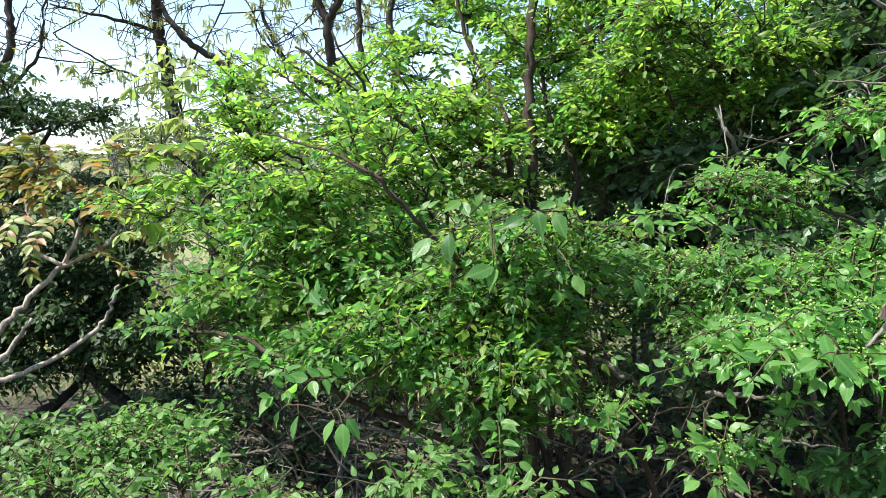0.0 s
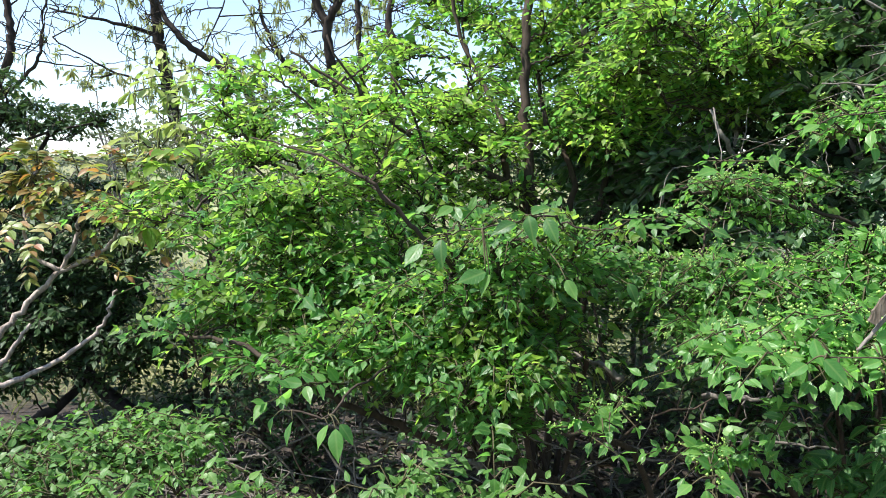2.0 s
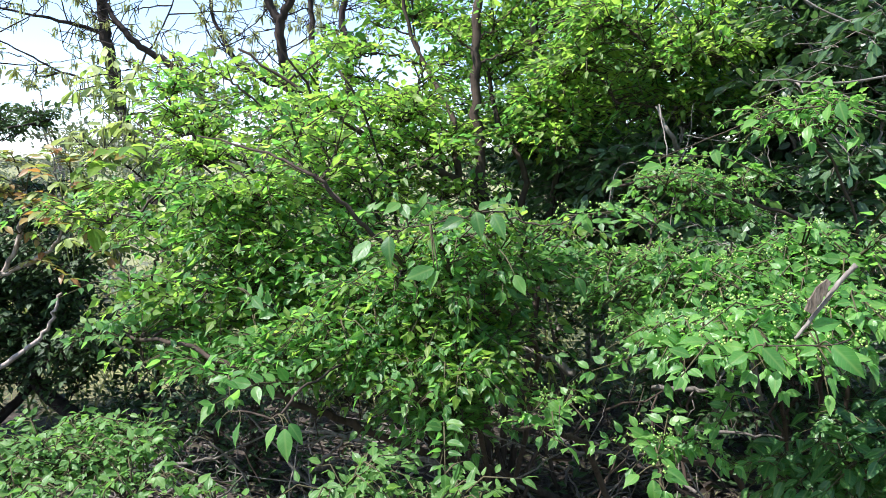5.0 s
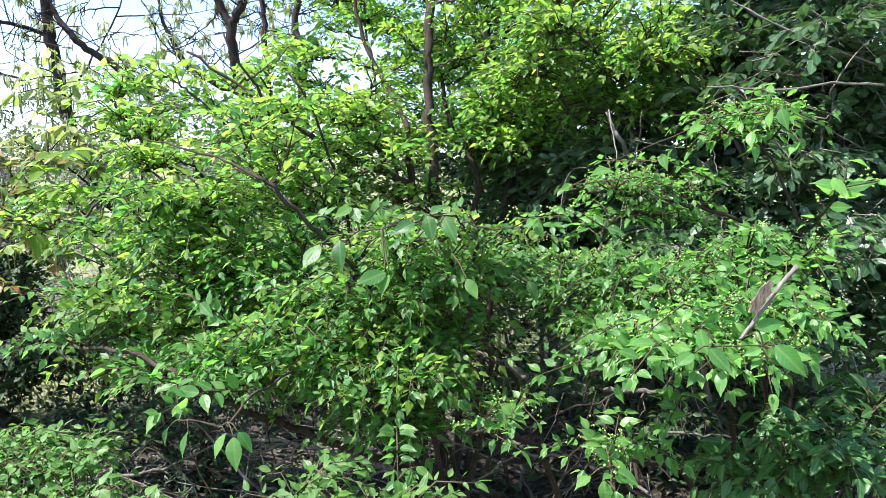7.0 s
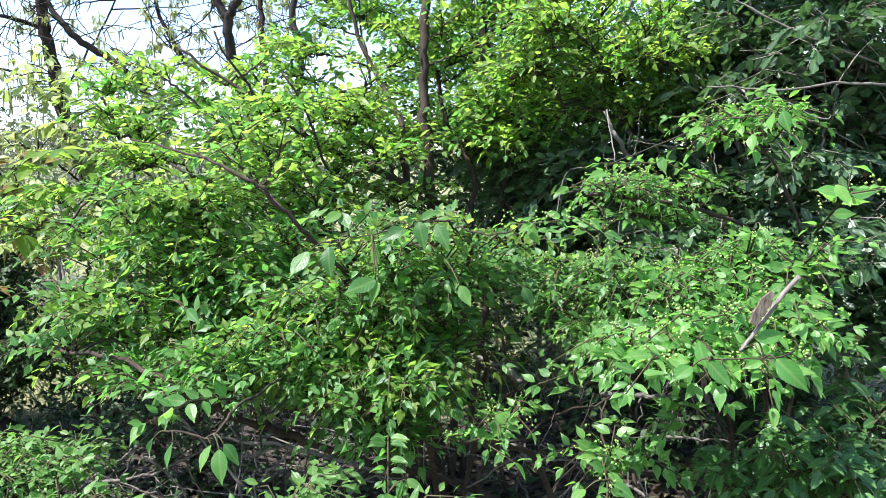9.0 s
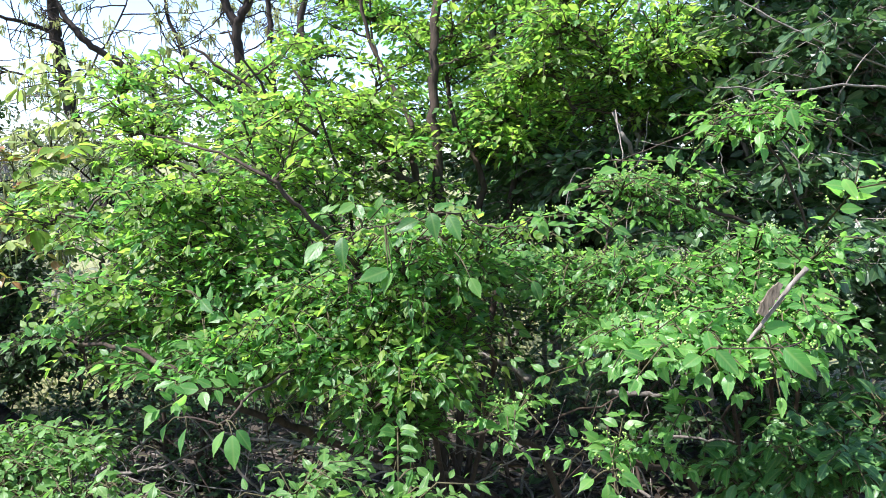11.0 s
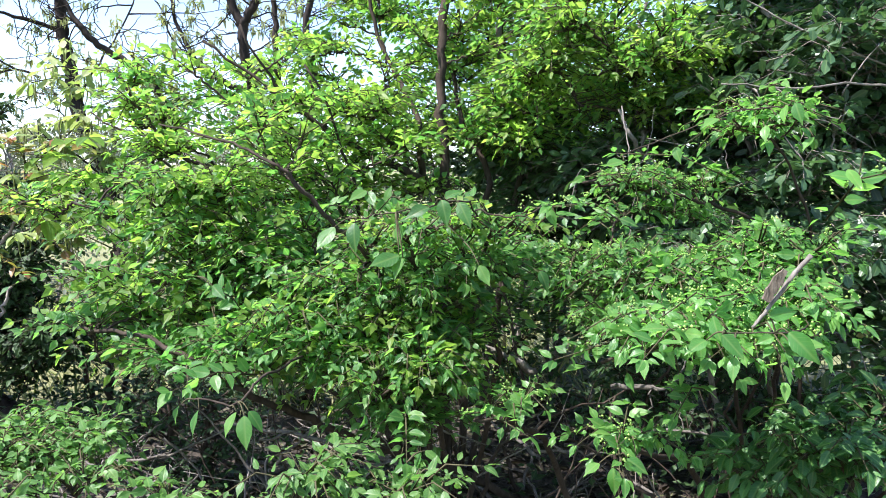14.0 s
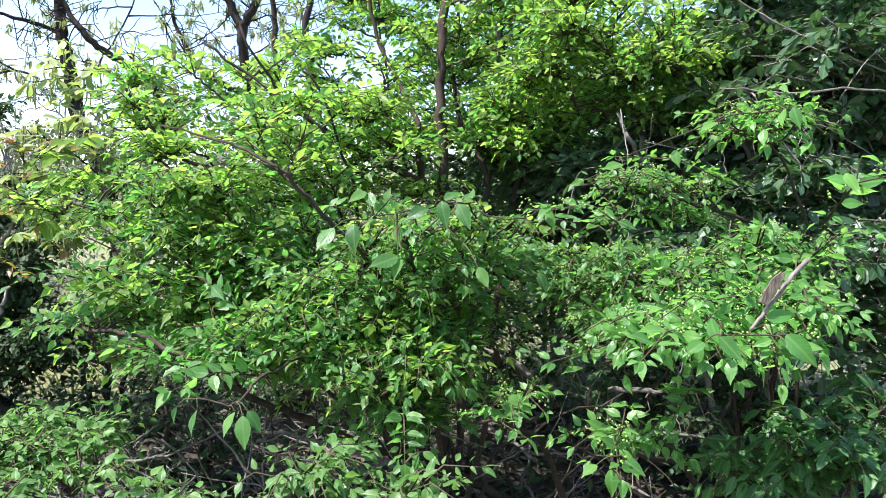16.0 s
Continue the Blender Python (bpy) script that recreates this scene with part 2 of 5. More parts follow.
def leaf_shape(stations, widths, fold=0.22, droop=0.25, wave=0.0, teeth=0.0):
    """One leaf of length 1 along y, folded at its midrib and bent down; vertices, triangles and UV."""
    v, uv, f = [(0, 0, 0)], [(0.5, 0)], []
    for i, (s, w) in enumerate(zip(stations, widths)):
        z = -droop * s * s
        lift = fold * w
        up = wave * math.sin(9 * s)
        tooth = teeth * (i % 2)
        v += [(-w + tooth, s, z + lift + up), (0, s, z), (w - tooth, s, z + lift - up)]
        uv += [(0.5 - w, s), (0.5, s), (0.5 + w, s)]
    v.append((0, 1, -droop))
    uv.append((0.5, 1))
    n, tip = len(stations), 3 * len(stations) + 1
    f += [(0, 2, 1), (0, 3, 2)]
    for i in range(n - 1):
        a = 1 + 3 * i
        for d in (0, 1):
            f += [(a + d, a + d + 1, a + d + 4), (a + d, a + d + 4, a + d + 3)]
    a = 1 + 3 * (n - 1)
    f += [(a, a + 1, tip), (a + 1, a + 2, tip)]
    return np.array(v, float), np.array(f), np.array(uv, float)


OBOVATE = leaf_shape((0.2, 0.5, 0.75, 0.92), (0.07, 0.15, 0.2, 0.12), fold=0.2, droop=0.3, wave=0.02)
OVATE = leaf_shape((0.12, 0.32, 0.56, 0.8), (0.16, 0.26, 0.22, 0.08), droop=0.18, fold=0.24, wave=0.03)
OVATE_SMALL = leaf_shape((0.15, 0.4, 0.7), (0.19, 0.265, 0.14), droop=0.12, fold=0.18, wave=0.035)
OVATE_FAR = leaf_shape((0.26, 0.64), (0.24, 0.19), droop=0.12, fold=0.16)
OVATE_FINE = leaf_shape((0.05, 0.13, 0.22, 0.31, 0.4, 0.49, 0.58, 0.67, 0.76, 0.85, 0.93), (0.085, 0.165, 0.215, 0.245, 0.25, 0.24, 0.215, 0.18, 0.135, 0.085, 0.04), fold=0.22, droop=0.22, wave=0.02, teeth=0.013)
OVATE_CURLED = leaf_shape((0.05, 0.13, 0.22, 0.31, 0.4, 0.49, 0.58, 0.67, 0.76, 0.85, 0.93), (0.08, 0.16, 0.215, 0.25, 0.262, 0.25, 0.22, 0.18, 0.13, 0.08, 0.035), fold=0.38, droop=0.38, wave=0.03, teeth=0.014)
OVATE_FLAT = leaf_shape((0.05, 0.13, 0.22, 0.31, 0.4, 0.49, 0.58, 0.67, 0.76, 0.85, 0.93), (0.09, 0.17, 0.225, 0.255, 0.265, 0.255, 0.23, 0.19, 0.14, 0.085, 0.035), fold=0.08, droop=0.06, wave=0.025, teeth=0.013)
LEAFLET = leaf_shape((0.15, 0.45, 0.78), (0.16, 0.24, 0.15), droop=0.3, fold=0.3)
DIAMOND = leaf_shape((0.45,), (0.27,), droop=0.15)
BROAD_SMALL = leaf_shape((0.34, 0.74), (0.19, 0.21), fold=0.12, droop=0.12)
BROAD = leaf_shape((0.14, 0.4, 0.66, 0.86, 0.95), (0.09, 0.19, 0.235, 0.17, 0.09), fold=0.12, droop=0.14)
LANCE = leaf_shape((0.2, 0.5, 0.8), (0.09, 0.14, 0.09), fold=0.2, droop=0.35)
BLADE = leaf_shape((0.3, 0.7), (0.018, 0.012), fold=0.4, droop=0.45)


class Leaves:
    """Leaves of one kind: place, axis, length, roll; joined, with the foremost kept as leaves of their own."""

    def __init__(self):
        self.p, self.a, self.s, self.r, self.u = [], [], [], [], []

    def add(self, p, a, size, roll=0.0, up=(0.0, 0.0, 1.0)):
        self.p.append(p), self.a.append(a), self.s.append(size), self.r.append(roll), self.u.append(up)

    def frames(self):
        p, y = np.array(self.p), unit(np.array(self.a))
        up = unit(np.array(self.u))
        ref = np.where(np.abs(np.sum(y * up, axis=1))[:, None] > 0.97, np.array([[1.0, 0.0, 0.0]]), up)
        x = unit(np.cross(y, ref))
        z = np.cross(x, y)
        c, s = np.cos(self.r)[:, None], np.sin(self.r)[:, None]
        return p, x * c + z * s, y, z * c - x * s, np.array(self.s)

    def link(self, shape, mat, parent, name="foliage", single=0, fine=None, label="", bearers=()):
        p, x, y, z, s = self.frames()
        order = np.argsort(p[:, 1] + 0.15 * np.abs(p[:, 0] - 0.2))
        near, rest = order[:single], order[single:]
        tv, tf, tuv = shape
        if len(rest):
            w = s[rest][:, None, None]
            v = p[rest][:, None] + w * (tv[None, :, 0:1] * x[rest][:, None] + tv[None, :, 1:2] * y[rest][:, None] + tv[None, :, 2:3] * z[rest][:, None])
            f = tf[None] + (np.arange(len(rest)) * len(tv))[:, None, None]
            link_mesh(name, v.reshape(-1, 3), f.reshape(-1, 3), mat, parent, np.tile(tuv, (len(rest), 1)), label=label, kind="stuff")
        if len(near):
            shapes = fine if isinstance(fine, list) else [fine or shape]
            firsts = [link_mesh("leaf", *kind_[:2], mat, parent, kind_[2]) for kind_ in shapes]
            for k, i in enumerate(near):
                first = firsts[k % len(firsts)]
                ob = first if k < len(firsts) else first.copy()
                if bearers:
                    ob.parent = min(bearers, key=lambda row: float(np.sum((row[1] - p[i]) ** 2)))[0]
                if k >= len(firsts):
                    scene.collection.objects.link(ob)
                ob.matrix_basis = Matrix(((*(x[i] * s[i]).tolist(), 0), (*(y[i] * s[i]).tolist(), 0), (*(z[i] * s[i]).tolist(), 0), (*p[i].tolist(), 1))).transposed()


def thing(name, label, category, at=(0, 0, 0), group="", kind=""):
    ob = new(name)
    ob.empty_display_size = 0.2
    ob.location = at
    tagged(ob, label, category, group, kind)
    return ob


class Shrub:
    """A woody plant: limbs placed one by one, side branches that grow from the nearest limb to where the crown is, leafy shoots on them."""

    def __init__(self, leaf=0.05, pitch=0.03, spread=58, droop=0.25, jitter=0.35, tilt=0.22, twist=0.0):
        self.limbs, self.twigs, self.side, self.leaves, self.lines = [], Wood(), Wood(), Leaves(), []
        self.leaf, self.pitch, self.spread, self.droop, self.jitter, self.tilt, self.twist = leaf, pitch, spread, droop, jitter, tilt, twist
        self.nodes, self.buds, self.young = [], [], Leaves()
        self.perches = []

    def limb(self, points, r0, r1, name="limb", sides=8, wobble=0.003, steps=6, grow=True, knots=0.05):
        line = curve(points, steps, wobble)
        w = Wood()
        w.add(line, r0, r1, sides, knots)
        self.limbs.append((name, w))
        if grow:
            self.nodes.extend(line[len(line) // 4:])
        return line

    def shoot(self, start, end, size=None, sag=0.03, bare=0.1, radius=0.0022, clusters=False, roll=0.5, vary=(0.45, 1.2), young=0.0):
        """A leafy twig from start to end with leaves in pairs."""
        leaves = self.young if rng.random() < young else self.leaves
        start, end = np.asarray(start, float), np.asarray(end, float)
        size = size or self.leaf
        mid = (start + end) / 2 + np.array([0, 0, sag])
        line = curve([start, mid, end], 2)
        self.twigs.add(line[::2], radius, radius * 0.5, 3)
        length = np.linalg.norm(end - start)
        count = max(2, int(length * (1 - bare) / (self.pitch * size / self.leaf)))
        way = unit(np.gradient(line, axis=0))
        # low sprays tilt towards the open clearing, high ones arch over backwards
        plane = unit(np.array([-0.05, -0.27 + 0.52 * min(max((end[2] - 1.35) / 0.4, 0.0), 1.0), 1.0]) + rng.normal(0, 0.3, 3) * np.array([1, 1, 0.2]))
        self.perches.extend(line)
        for i in range(count + 1):
            t = bare + (1 - bare) * i / count
            j = min(t * (len(line) - 1), len(line) - 1.001)
            k = int(j)
            p = line[k] * (1 - j + k) + line[k + 1] * (j - k)
            d = way[k]
            flat = unit(np.cross(d, plane))
            scale = size * rng.uniform(*vary) * (0.62 + 0.4 * math.sin(math.pi * min(t + 0.12, 1.0)))
            for sgn in (-1, 1):
                if rng.random() < 0.1:
                    continue
                ang = radians(self.spread + rng.normal(0, 13)) * (0.62 if i == count else 1.0)
                a = d * math.cos(ang) + flat * sgn * math.sin(ang)
                a = a + rng.normal(0, self.jitter * 0.5, 3) * np.array([1, 1, 0.3])
                a = a + plane * (rng.normal(-self.droop * 0.5, self.tilt) - 0.3 * (a @ plane))
                leaves.add(p + unit(a) * 0.006, a, scale * rng.uniform(0.85, 1.1), rng.normal(0, roll + self.twist), plane)
            if clusters and 0.15 < t < 0.95 and rng.random() < 0.45:
                self.buds.append(p)
        leaves.add(end, way[-1] + np.array([0, 0, -0.25]), size * rng.uniform(0.6, 1), rng.normal(0, roll), plane)

    def leaf_at(self, base, tip, up=(-0.5, -0.5, 1.0)):
        """One large leaf from base to tip, on a thin stalk from the nearest wood."""
        base, tip = np.asarray(base, float), np.asarray(tip, float)
        way = tip - base
        nodes = np.array(self.nodes + self.perches)
        start = nodes[int(np.argmin(np.linalg.norm(nodes - base, axis=1)))]
        self.twigs.add(curve([start, (start + base) / 2 + np.array([0, 0, 0.006]), base], 3), 0.0018, 0.0009, 4)
        self.leaves.add(base, way, 0.92 * float(np.linalg.norm(way)), rng.normal(0, 0.25), np.asarray(up) + rng.normal(0, 0.2, 3))

    def branch(self, end, shoots=7, reach=0.2, start=None, radius=0.006, leafy=0.35, up=0.15, clusters=False, flatness=0.4, lift=(-0.15, 0.35), size=None, young=0.0):
        end = np.asarray(end, float)
        if start is None:
            nodes = np.array(self.nodes)
            d = np.linalg.norm((nodes - end) * np.array([1, 1, 1.3]), axis=1) + 0.6 * np.maximum(0, nodes[:, 2] - end[2] + 0.05)
            start = nodes[int(np.argmin(d))]
        start = np.asarray(start, float)
        length = np.linalg.norm(end - start)
        mid = (start + end) / 2 + np.array([0, 0, up * length]) + rng.normal(0, 0.05 * length, 3)
        line = curve([start, mid, end], 7, 0.003)
        self.lines.append((line, min(radius, 0.003 + 0.006 * length)))
        self.nodes.append(line[-4])
        side = 1
        for i in range(shoots):
            t = leafy + (1 - leafy) * (i + 0.5) / shoots
            j = t * (len(line) - 1)
            k = min(int(j), len(line) - 2)
            p = line[k] * (1 - j + k) + line[k + 1] * (j - k)
            d = unit(line[k + 1] - line[k])
            flat = unit(np.cross(d, (0, 0, 1)))
            side = -side
            ang = radians(rng.uniform(35, 70))
            a = d * math.cos(ang) + flat * side * math.sin(ang)
            a[2] = a[2] * flatness + rng.uniform(*lift)
            self.shoot(p, p + unit(a) * reach * rng.uniform(0.55, 1.1), size=size, young=young, clusters=clusters and rng.random() < 0.6)
        d = unit(line[-1] - line[-3])
        d[2] = d[2] * flatness
        self.shoot(line[-2], line[-1] + d * reach * 0.7, size=size, young=young, clusters=clusters)

    def fill(self, centre, radii, count, tier=0.0, **kw):
        """Branch ends spread through an egg-shaped part of the crown, more towards its skin, in loose storeys where tier is given."""
        slope = rng.normal(0, 0.12, 2)
        for _ in range(count):
            d = unit(rng.normal(0, 1, 3))
            r = rng.uniform(0.25, 1.0) ** 0.5
            step = d * r * np.asarray(radii)
            if tier:
                step[2] = (math.floor(step[2] / tier) + 0.5) * tier + step[:2] @ slope + rng.normal(0, tier * 0.12)
            self.branch(np.asarray(centre) + step, **kw)

    def finish(self, ob, bark, leaf_mat, shape, single=0, fine=None, twig=None, bud_mat=None, label="", branches=0):
        for name, w in self.limbs:
            w.link(name, bark, ob)
        bearers = []
        self.lines.sort(key=lambda row: row[0][-1][1])
        for line, radius in self.lines[:branches]:
            w = Wood()
            w.add(line, radius, 0.0022, 5)
            bearers.append((w.link("branch", bark, ob), line[-3]))
        for line, radius in self.lines[branches:]:
            self.side.add(line, radius, 0.0022, 5)
        if self.side.v:
            self.side.link("branchwork", bark, ob, kind="stuff")
        if self.twigs.v:
            self.twigs.link("twigwork", twig or bark, ob, kind="stuff")
        if self.leaves.p:
            self.leaves.link(shape, leaf_mat, ob, single=single, fine=fine, label=label, bearers=bearers)
        if self.young.p:
            self.young.link(shape, YOUNG_LEAF, ob, name="young_foliage", label="yellow-green new leaves, brightened as if in sun")
        if self.buds and bud_mat:
            flower_clusters(self.buds, bud_mat, twig or bark, ob)


def flower_clusters(places, mat, stalk_mat, parent):
    """Loose heads of tiny four-petalled flowers and buds on thin stalks."""
    v, f, stalks = [], [], Wood()
    octa_v = np.array([(1, 0, 0), (-1, 0, 0), (0, 1, 0), (0, -1, 0), (0, 0, 0.8), (0, 0, -0.8)], float)
    octa_f = [(0, 2, 4), (2, 1, 4), (1, 3, 4), (3, 0, 4), (2, 0, 5), (1, 2, 5), (3, 1, 5), (0, 3, 5)]
    for p in places:
        heart = np.asarray(p) + np.array([rng.normal(0, 0.012), rng.normal(0, 0.012), rng.uniform(0.004, 0.016)])
        stalks.add(curve([p, heart], 2), 0.0008, 0.0005, 3)
        for _ in range(rng.integers(3, 8)):
            c = heart + rng.normal(0, 0.0055, 3)
            base = len(v)
            turn = np.array(Euler(rng.uniform(0, 3, 3).tolist()).to_matrix())
            v.extend((c + (octa_v * rng.uniform(0.0019, 0.0036)) @ turn.T).tolist())
            f.extend(tuple(base + k for k in face) for face in octa_f)
    link_mesh("blossom", v, f, mat, parent, label="pale yellow-green flower buds", kind="stuff")
    stalks.link("stalkwork", stalk_mat, parent, kind="stuff")


# ---- ground ----
def ground_height(x, y):
    """Gentle forest floor that rises into a low ridge far behind."""
    bumps = 0.05 * np.sin(1.7 * x + 0.4) * np.cos(1.3 * y) + 0.03 * np.sin(3.9 * x - 2.1 * y)
    far = np.hypot(x, y)
    rise = np.clip((y - 0.8) / 1.8, 0, 1)
    return 0.42 * rise * rise * (3 - 2 * rise) + bumps * np.clip((far - 0.3), 0.3, 1) + 5.0 * np.clip((far - 40) / 80, 0, 1) ** 2 * (3 - 2 * np.clip((far - 40) / 80, 0, 1))


def make_ground():
    n = 121
    s = np.linspace(-1, 1, n)
    axis = np.sign(s) * (6 * np.abs(s) + 900 * np.abs(s) ** 6)
    gx, gy = np.meshgrid(axis, axis + 2.5)
    gz = ground_height(gx, gy) + rng.normal(0, 0.012, gx.shape) * (np.hypot(gx, gy) < 12)
    v = np.stack([gx, gy, gz], -1).reshape(-1, 3)
    i = np.arange(n * n).reshape(n, n)
    f = np.stack([i[:-1, :-1], i[:-1, 1:], i[1:, 1:], i[1:, :-1]], -1).reshape(-1, 4)
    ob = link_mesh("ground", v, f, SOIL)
    return tagged(ob, "uneven woodland soil with turf further back", "ground", kind="structure")


make_ground()


# ---- far woods and thicket ----
def scatter_foliage(name, label, category, places, axes, sizes, shape, mat):
    bunch = Leaves()
    for p, a, s in zip(places, axes, sizes):
        bunch.add(p, a, s, rng.uniform(-0.8, 0.8))
    bunch.link(shape, mat, None, name=name)
    return tagged(bpy.data.objects[name], label, category, kind="stuff")


def make_far_woods():
    n = 27000
    ang = np.where(rng.random(n) < 0.75, rng.uniform(-0.66, -0.1, n), rng.uniform(0, 2 * math.pi, n))
    dist = rng.uniform(34, 62, n)
    x, y = np.sin(ang) * dist, np.cos(ang) * dist
    crown = 2.8 + 1.1 * np.sin(ang * 23) * np.sin(ang * 7 + 1) + 0.8 * np.sin(ang * 61) + 0.5 * np.sin(ang * 140) + 0.3 * np.sin(ang * 311)
    z = ground_height(x, y) + rng.uniform(0, 1, n) ** 0.8 * np.clip(crown, 0.6, 6)
    axes = rng.normal(0, 1, (n, 3)) - np.array([0, 0, 0.5])
    scatter_foliage("far_woods", "hazy grey-green woodland along the horizon", "woods", np.stack([x, y, z], 1), axes, rng.uniform(0.14, 0.34, n), DIAMOND, FAR_LEAF)


reseed(101)
make_far_woods()


def make_grass():
    n = 6500
    x, y = rng.uniform(-5, 2.5, n), rng.uniform(3.4, 9, n)
    z = ground_height(x, y) - 0.01
    axes = np.stack([rng.normal(0, 0.35, n), rng.normal(0, 0.35, n), np.ones(n)], 1)
    scatter_foliage("grass", "sunlit pale dry and green grass behind the shrubs", "grass", np.stack([x, y, z], 1), axes, rng.uniform(0.12, 0.4, n), BLADE, GRASS_BLADE)


reseed(102)
make_grass()


def make_litter():
    n = 7500
    x, y = rng.normal(0.4, 1.25, n), rng.normal(2.2, 1.1, n)
    z = ground_height(x, y) + rng.uniform(0.002, 0.03, n)
    axes = np.stack([rng.normal(0, 1, n), rng.normal(0, 1, n), rng.normal(0, 0.25, n)], 1)
    scatter_foliage("leaf_litter", "brown and grey dead leaves on the soil, darkened for shade", "litter", np.stack([x, y, z], 1), axes, rng.uniform(0.035, 0.08, n), DIAMOND, DEAD_LEAF)


reseed(103)
make_litter()


def make_undergrowth():
    """Low creeping leaves under the shrubs, their colour darkened to stand for shade."""
    n = 12000
    x, y = rng.uniform(-2.6, 3.6, n), rng.uniform(1.0, 4.8, n)
    off = np.maximum(0, np.abs(x - 0.45) - 2.0) + np.maximum(0, np.abs(y - 2.85) - 1.3)
    keep = np.sin(x * 5 + 1) * np.cos(y * 4) + rng.normal(0, 0.5, n) > -0.25 + 1.3 * off
    x, y = x[keep], y[keep]
    z = ground_height(x, y) + np.abs(rng.normal(0, 0.08, len(x)))
    axes = np.stack([rng.normal(0, 1, len(x)), rng.normal(-0.3, 1, len(x)), rng.normal(0.1, 0.4, len(x))], 1)
    scatter_foliage("undergrowth", "low creeping leaves on the soil, coloured dark for shade", "undergrowth", np.stack([x, y, z], 1), axes, rng.uniform(0.025, 0.055, len(x)), DIAMOND, SHADE_DARK_LEAF)


reseed(104)
make_undergrowth()


def background_shrub(base, height, width, branches, mat, bark, leaf, label, shape=OVATE_FAR, dense=6):
    """A rounded shrub or small tree standing behind the others."""
    bx, by = base
    bz = float(ground_height(np.float64(bx), np.float64(by)))
    s = Shrub(leaf=leaf, pitch=leaf * 0.7)
    for k in range(4):
        a = rng.uniform(0, 6.28)
        top = (bx + width * 0.5 * math.cos(a), by + width * 0.5 * math.sin(a), bz + height * rng.uniform(0.75, 1.0))
        s.limb([(bx + 0.05 * math.cos(a), by + 0.05 * math.sin(a), bz - 0.05), (bx + 0.25 * width * math.cos(a), by + 0.25 * width * math.sin(a), bz + height * 0.45), top], 0.015, 0.005, name="stem", wobble=0.01)
    s.fill((bx, by, bz + height * 0.55), (width, width, height * 0.48), branches, shoots=dense, reach=leaf * 5, up=0.1)
    ob = thing("background_shrub", label, "shrub", group="shrubs in the background")
    s.finish(ob, bark, mat, shape)
    return ob


reseed(105)
background_shrub((-3.2, 6.0), 1.3, 0.9, 26, FAR_LEAF, GREY_BARK, 0.06, "thin grey-green twiggy shrub on the grass")
reseed(106)
background_shrub((-1.7, 5.2), 1.0, 0.8, 24, FAR_LEAF, GREY_BARK, 0.05, "thin grey-green twiggy shrub on the grass")
reseed(140)
background_shrub((-2.5, 6.4), 1.9, 0.9, 60, FAR_LEAF, GREY_BARK, 0.055, "thin grey-green twiggy shrub on the grass", dense=4)
background_shrub((-1.5, 6.6), 1.8, 0.9, 60, FAR_LEAF, GREY_BARK, 0.055, "thin grey-green twiggy shrub on the grass", dense=4)
background_shrub((-0.5, 6.2), 1.8, 0.8, 60, FAR_LEAF, GREY_BARK, 0.055, "thin grey-green twiggy shrub on the grass", dense=4)
reseed(107)
background_shrub((-0.3, 5.6), 1.3, 0.8, 26, SPINDLE_LEAF, GREY_BARK, 0.05, "leafy green shrub behind the spindle shrub")
reseed(108)
background_shrub((0.9, 4.6), 2.4, 0.9, 46, SPINDLE_LEAF, GREY_BARK, 0.055, "tall leafy green shrub behind the spindle shrub")
# leafy backdrop that carries the dim interior's shade in its colour
reseed(109)
background_shrub((0.55, 3.6), 1.4, 0.5, 90, SHADE_DARK_LEAF, SPINDLE_BARK, 0.05, "leafy shrub behind the stems, coloured dark for shade")
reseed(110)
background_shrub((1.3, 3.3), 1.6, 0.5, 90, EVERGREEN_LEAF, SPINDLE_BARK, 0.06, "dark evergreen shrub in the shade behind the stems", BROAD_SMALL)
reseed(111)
background_shrub((-0.3, 3.8), 0.8, 0.45, 36, SHADE_DARK_LEAF, SPINDLE_BARK, 0.045, "low leafy shrub coloured dark for shade")
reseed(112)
background_shrub((-1.1, 3.5), 0.5, 0.4, 22, SHADE_DARK_LEAF, SPINDLE_BARK, 0.045, "low leafy shrub coloured dark for shade")
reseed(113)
background_shrub((-0.6, 2.8), 0.4, 0.26, 26, SHADE_DARK_LEAF, SPINDLE_BARK, 0.035, "low leafy shrub coloured dark for shade")
background_shrub((1.9, 3.4), 2.2, 0.5, 80, EVERGREEN_LEAF, SPINDLE_BARK, 0.065, "tall dark evergreen shrub in shade", BROAD_SMALL)
background_shrub((2.3, 2.8), 1.4, 0.45, 60, EVERGREEN_LEAF, SPINDLE_BARK, 0.055, "dark evergreen shrub in shade", BROAD_SMALL)
background_shrub((1.05, 4.1), 2.1, 0.45, 110, SPINDLE_LEAF, GREY_BARK, 0.045, "leafy green shrub behind the spindle shrub")
background_shrub((2.2, 4.3), 3.0, 1.0, 36, EVERGREEN_LEAF, SPINDLE_BARK, 0.07, "tall dark evergreen shrub in shade", BROAD_SMALL)
reseed(114)
background_shrub((3.0, 2.7), 3.0, 0.9, 34, EVERGREEN_LEAF, SPINDLE_BARK, 0.07, "tall dark evergreen shrub in shade", BROAD_SMALL)


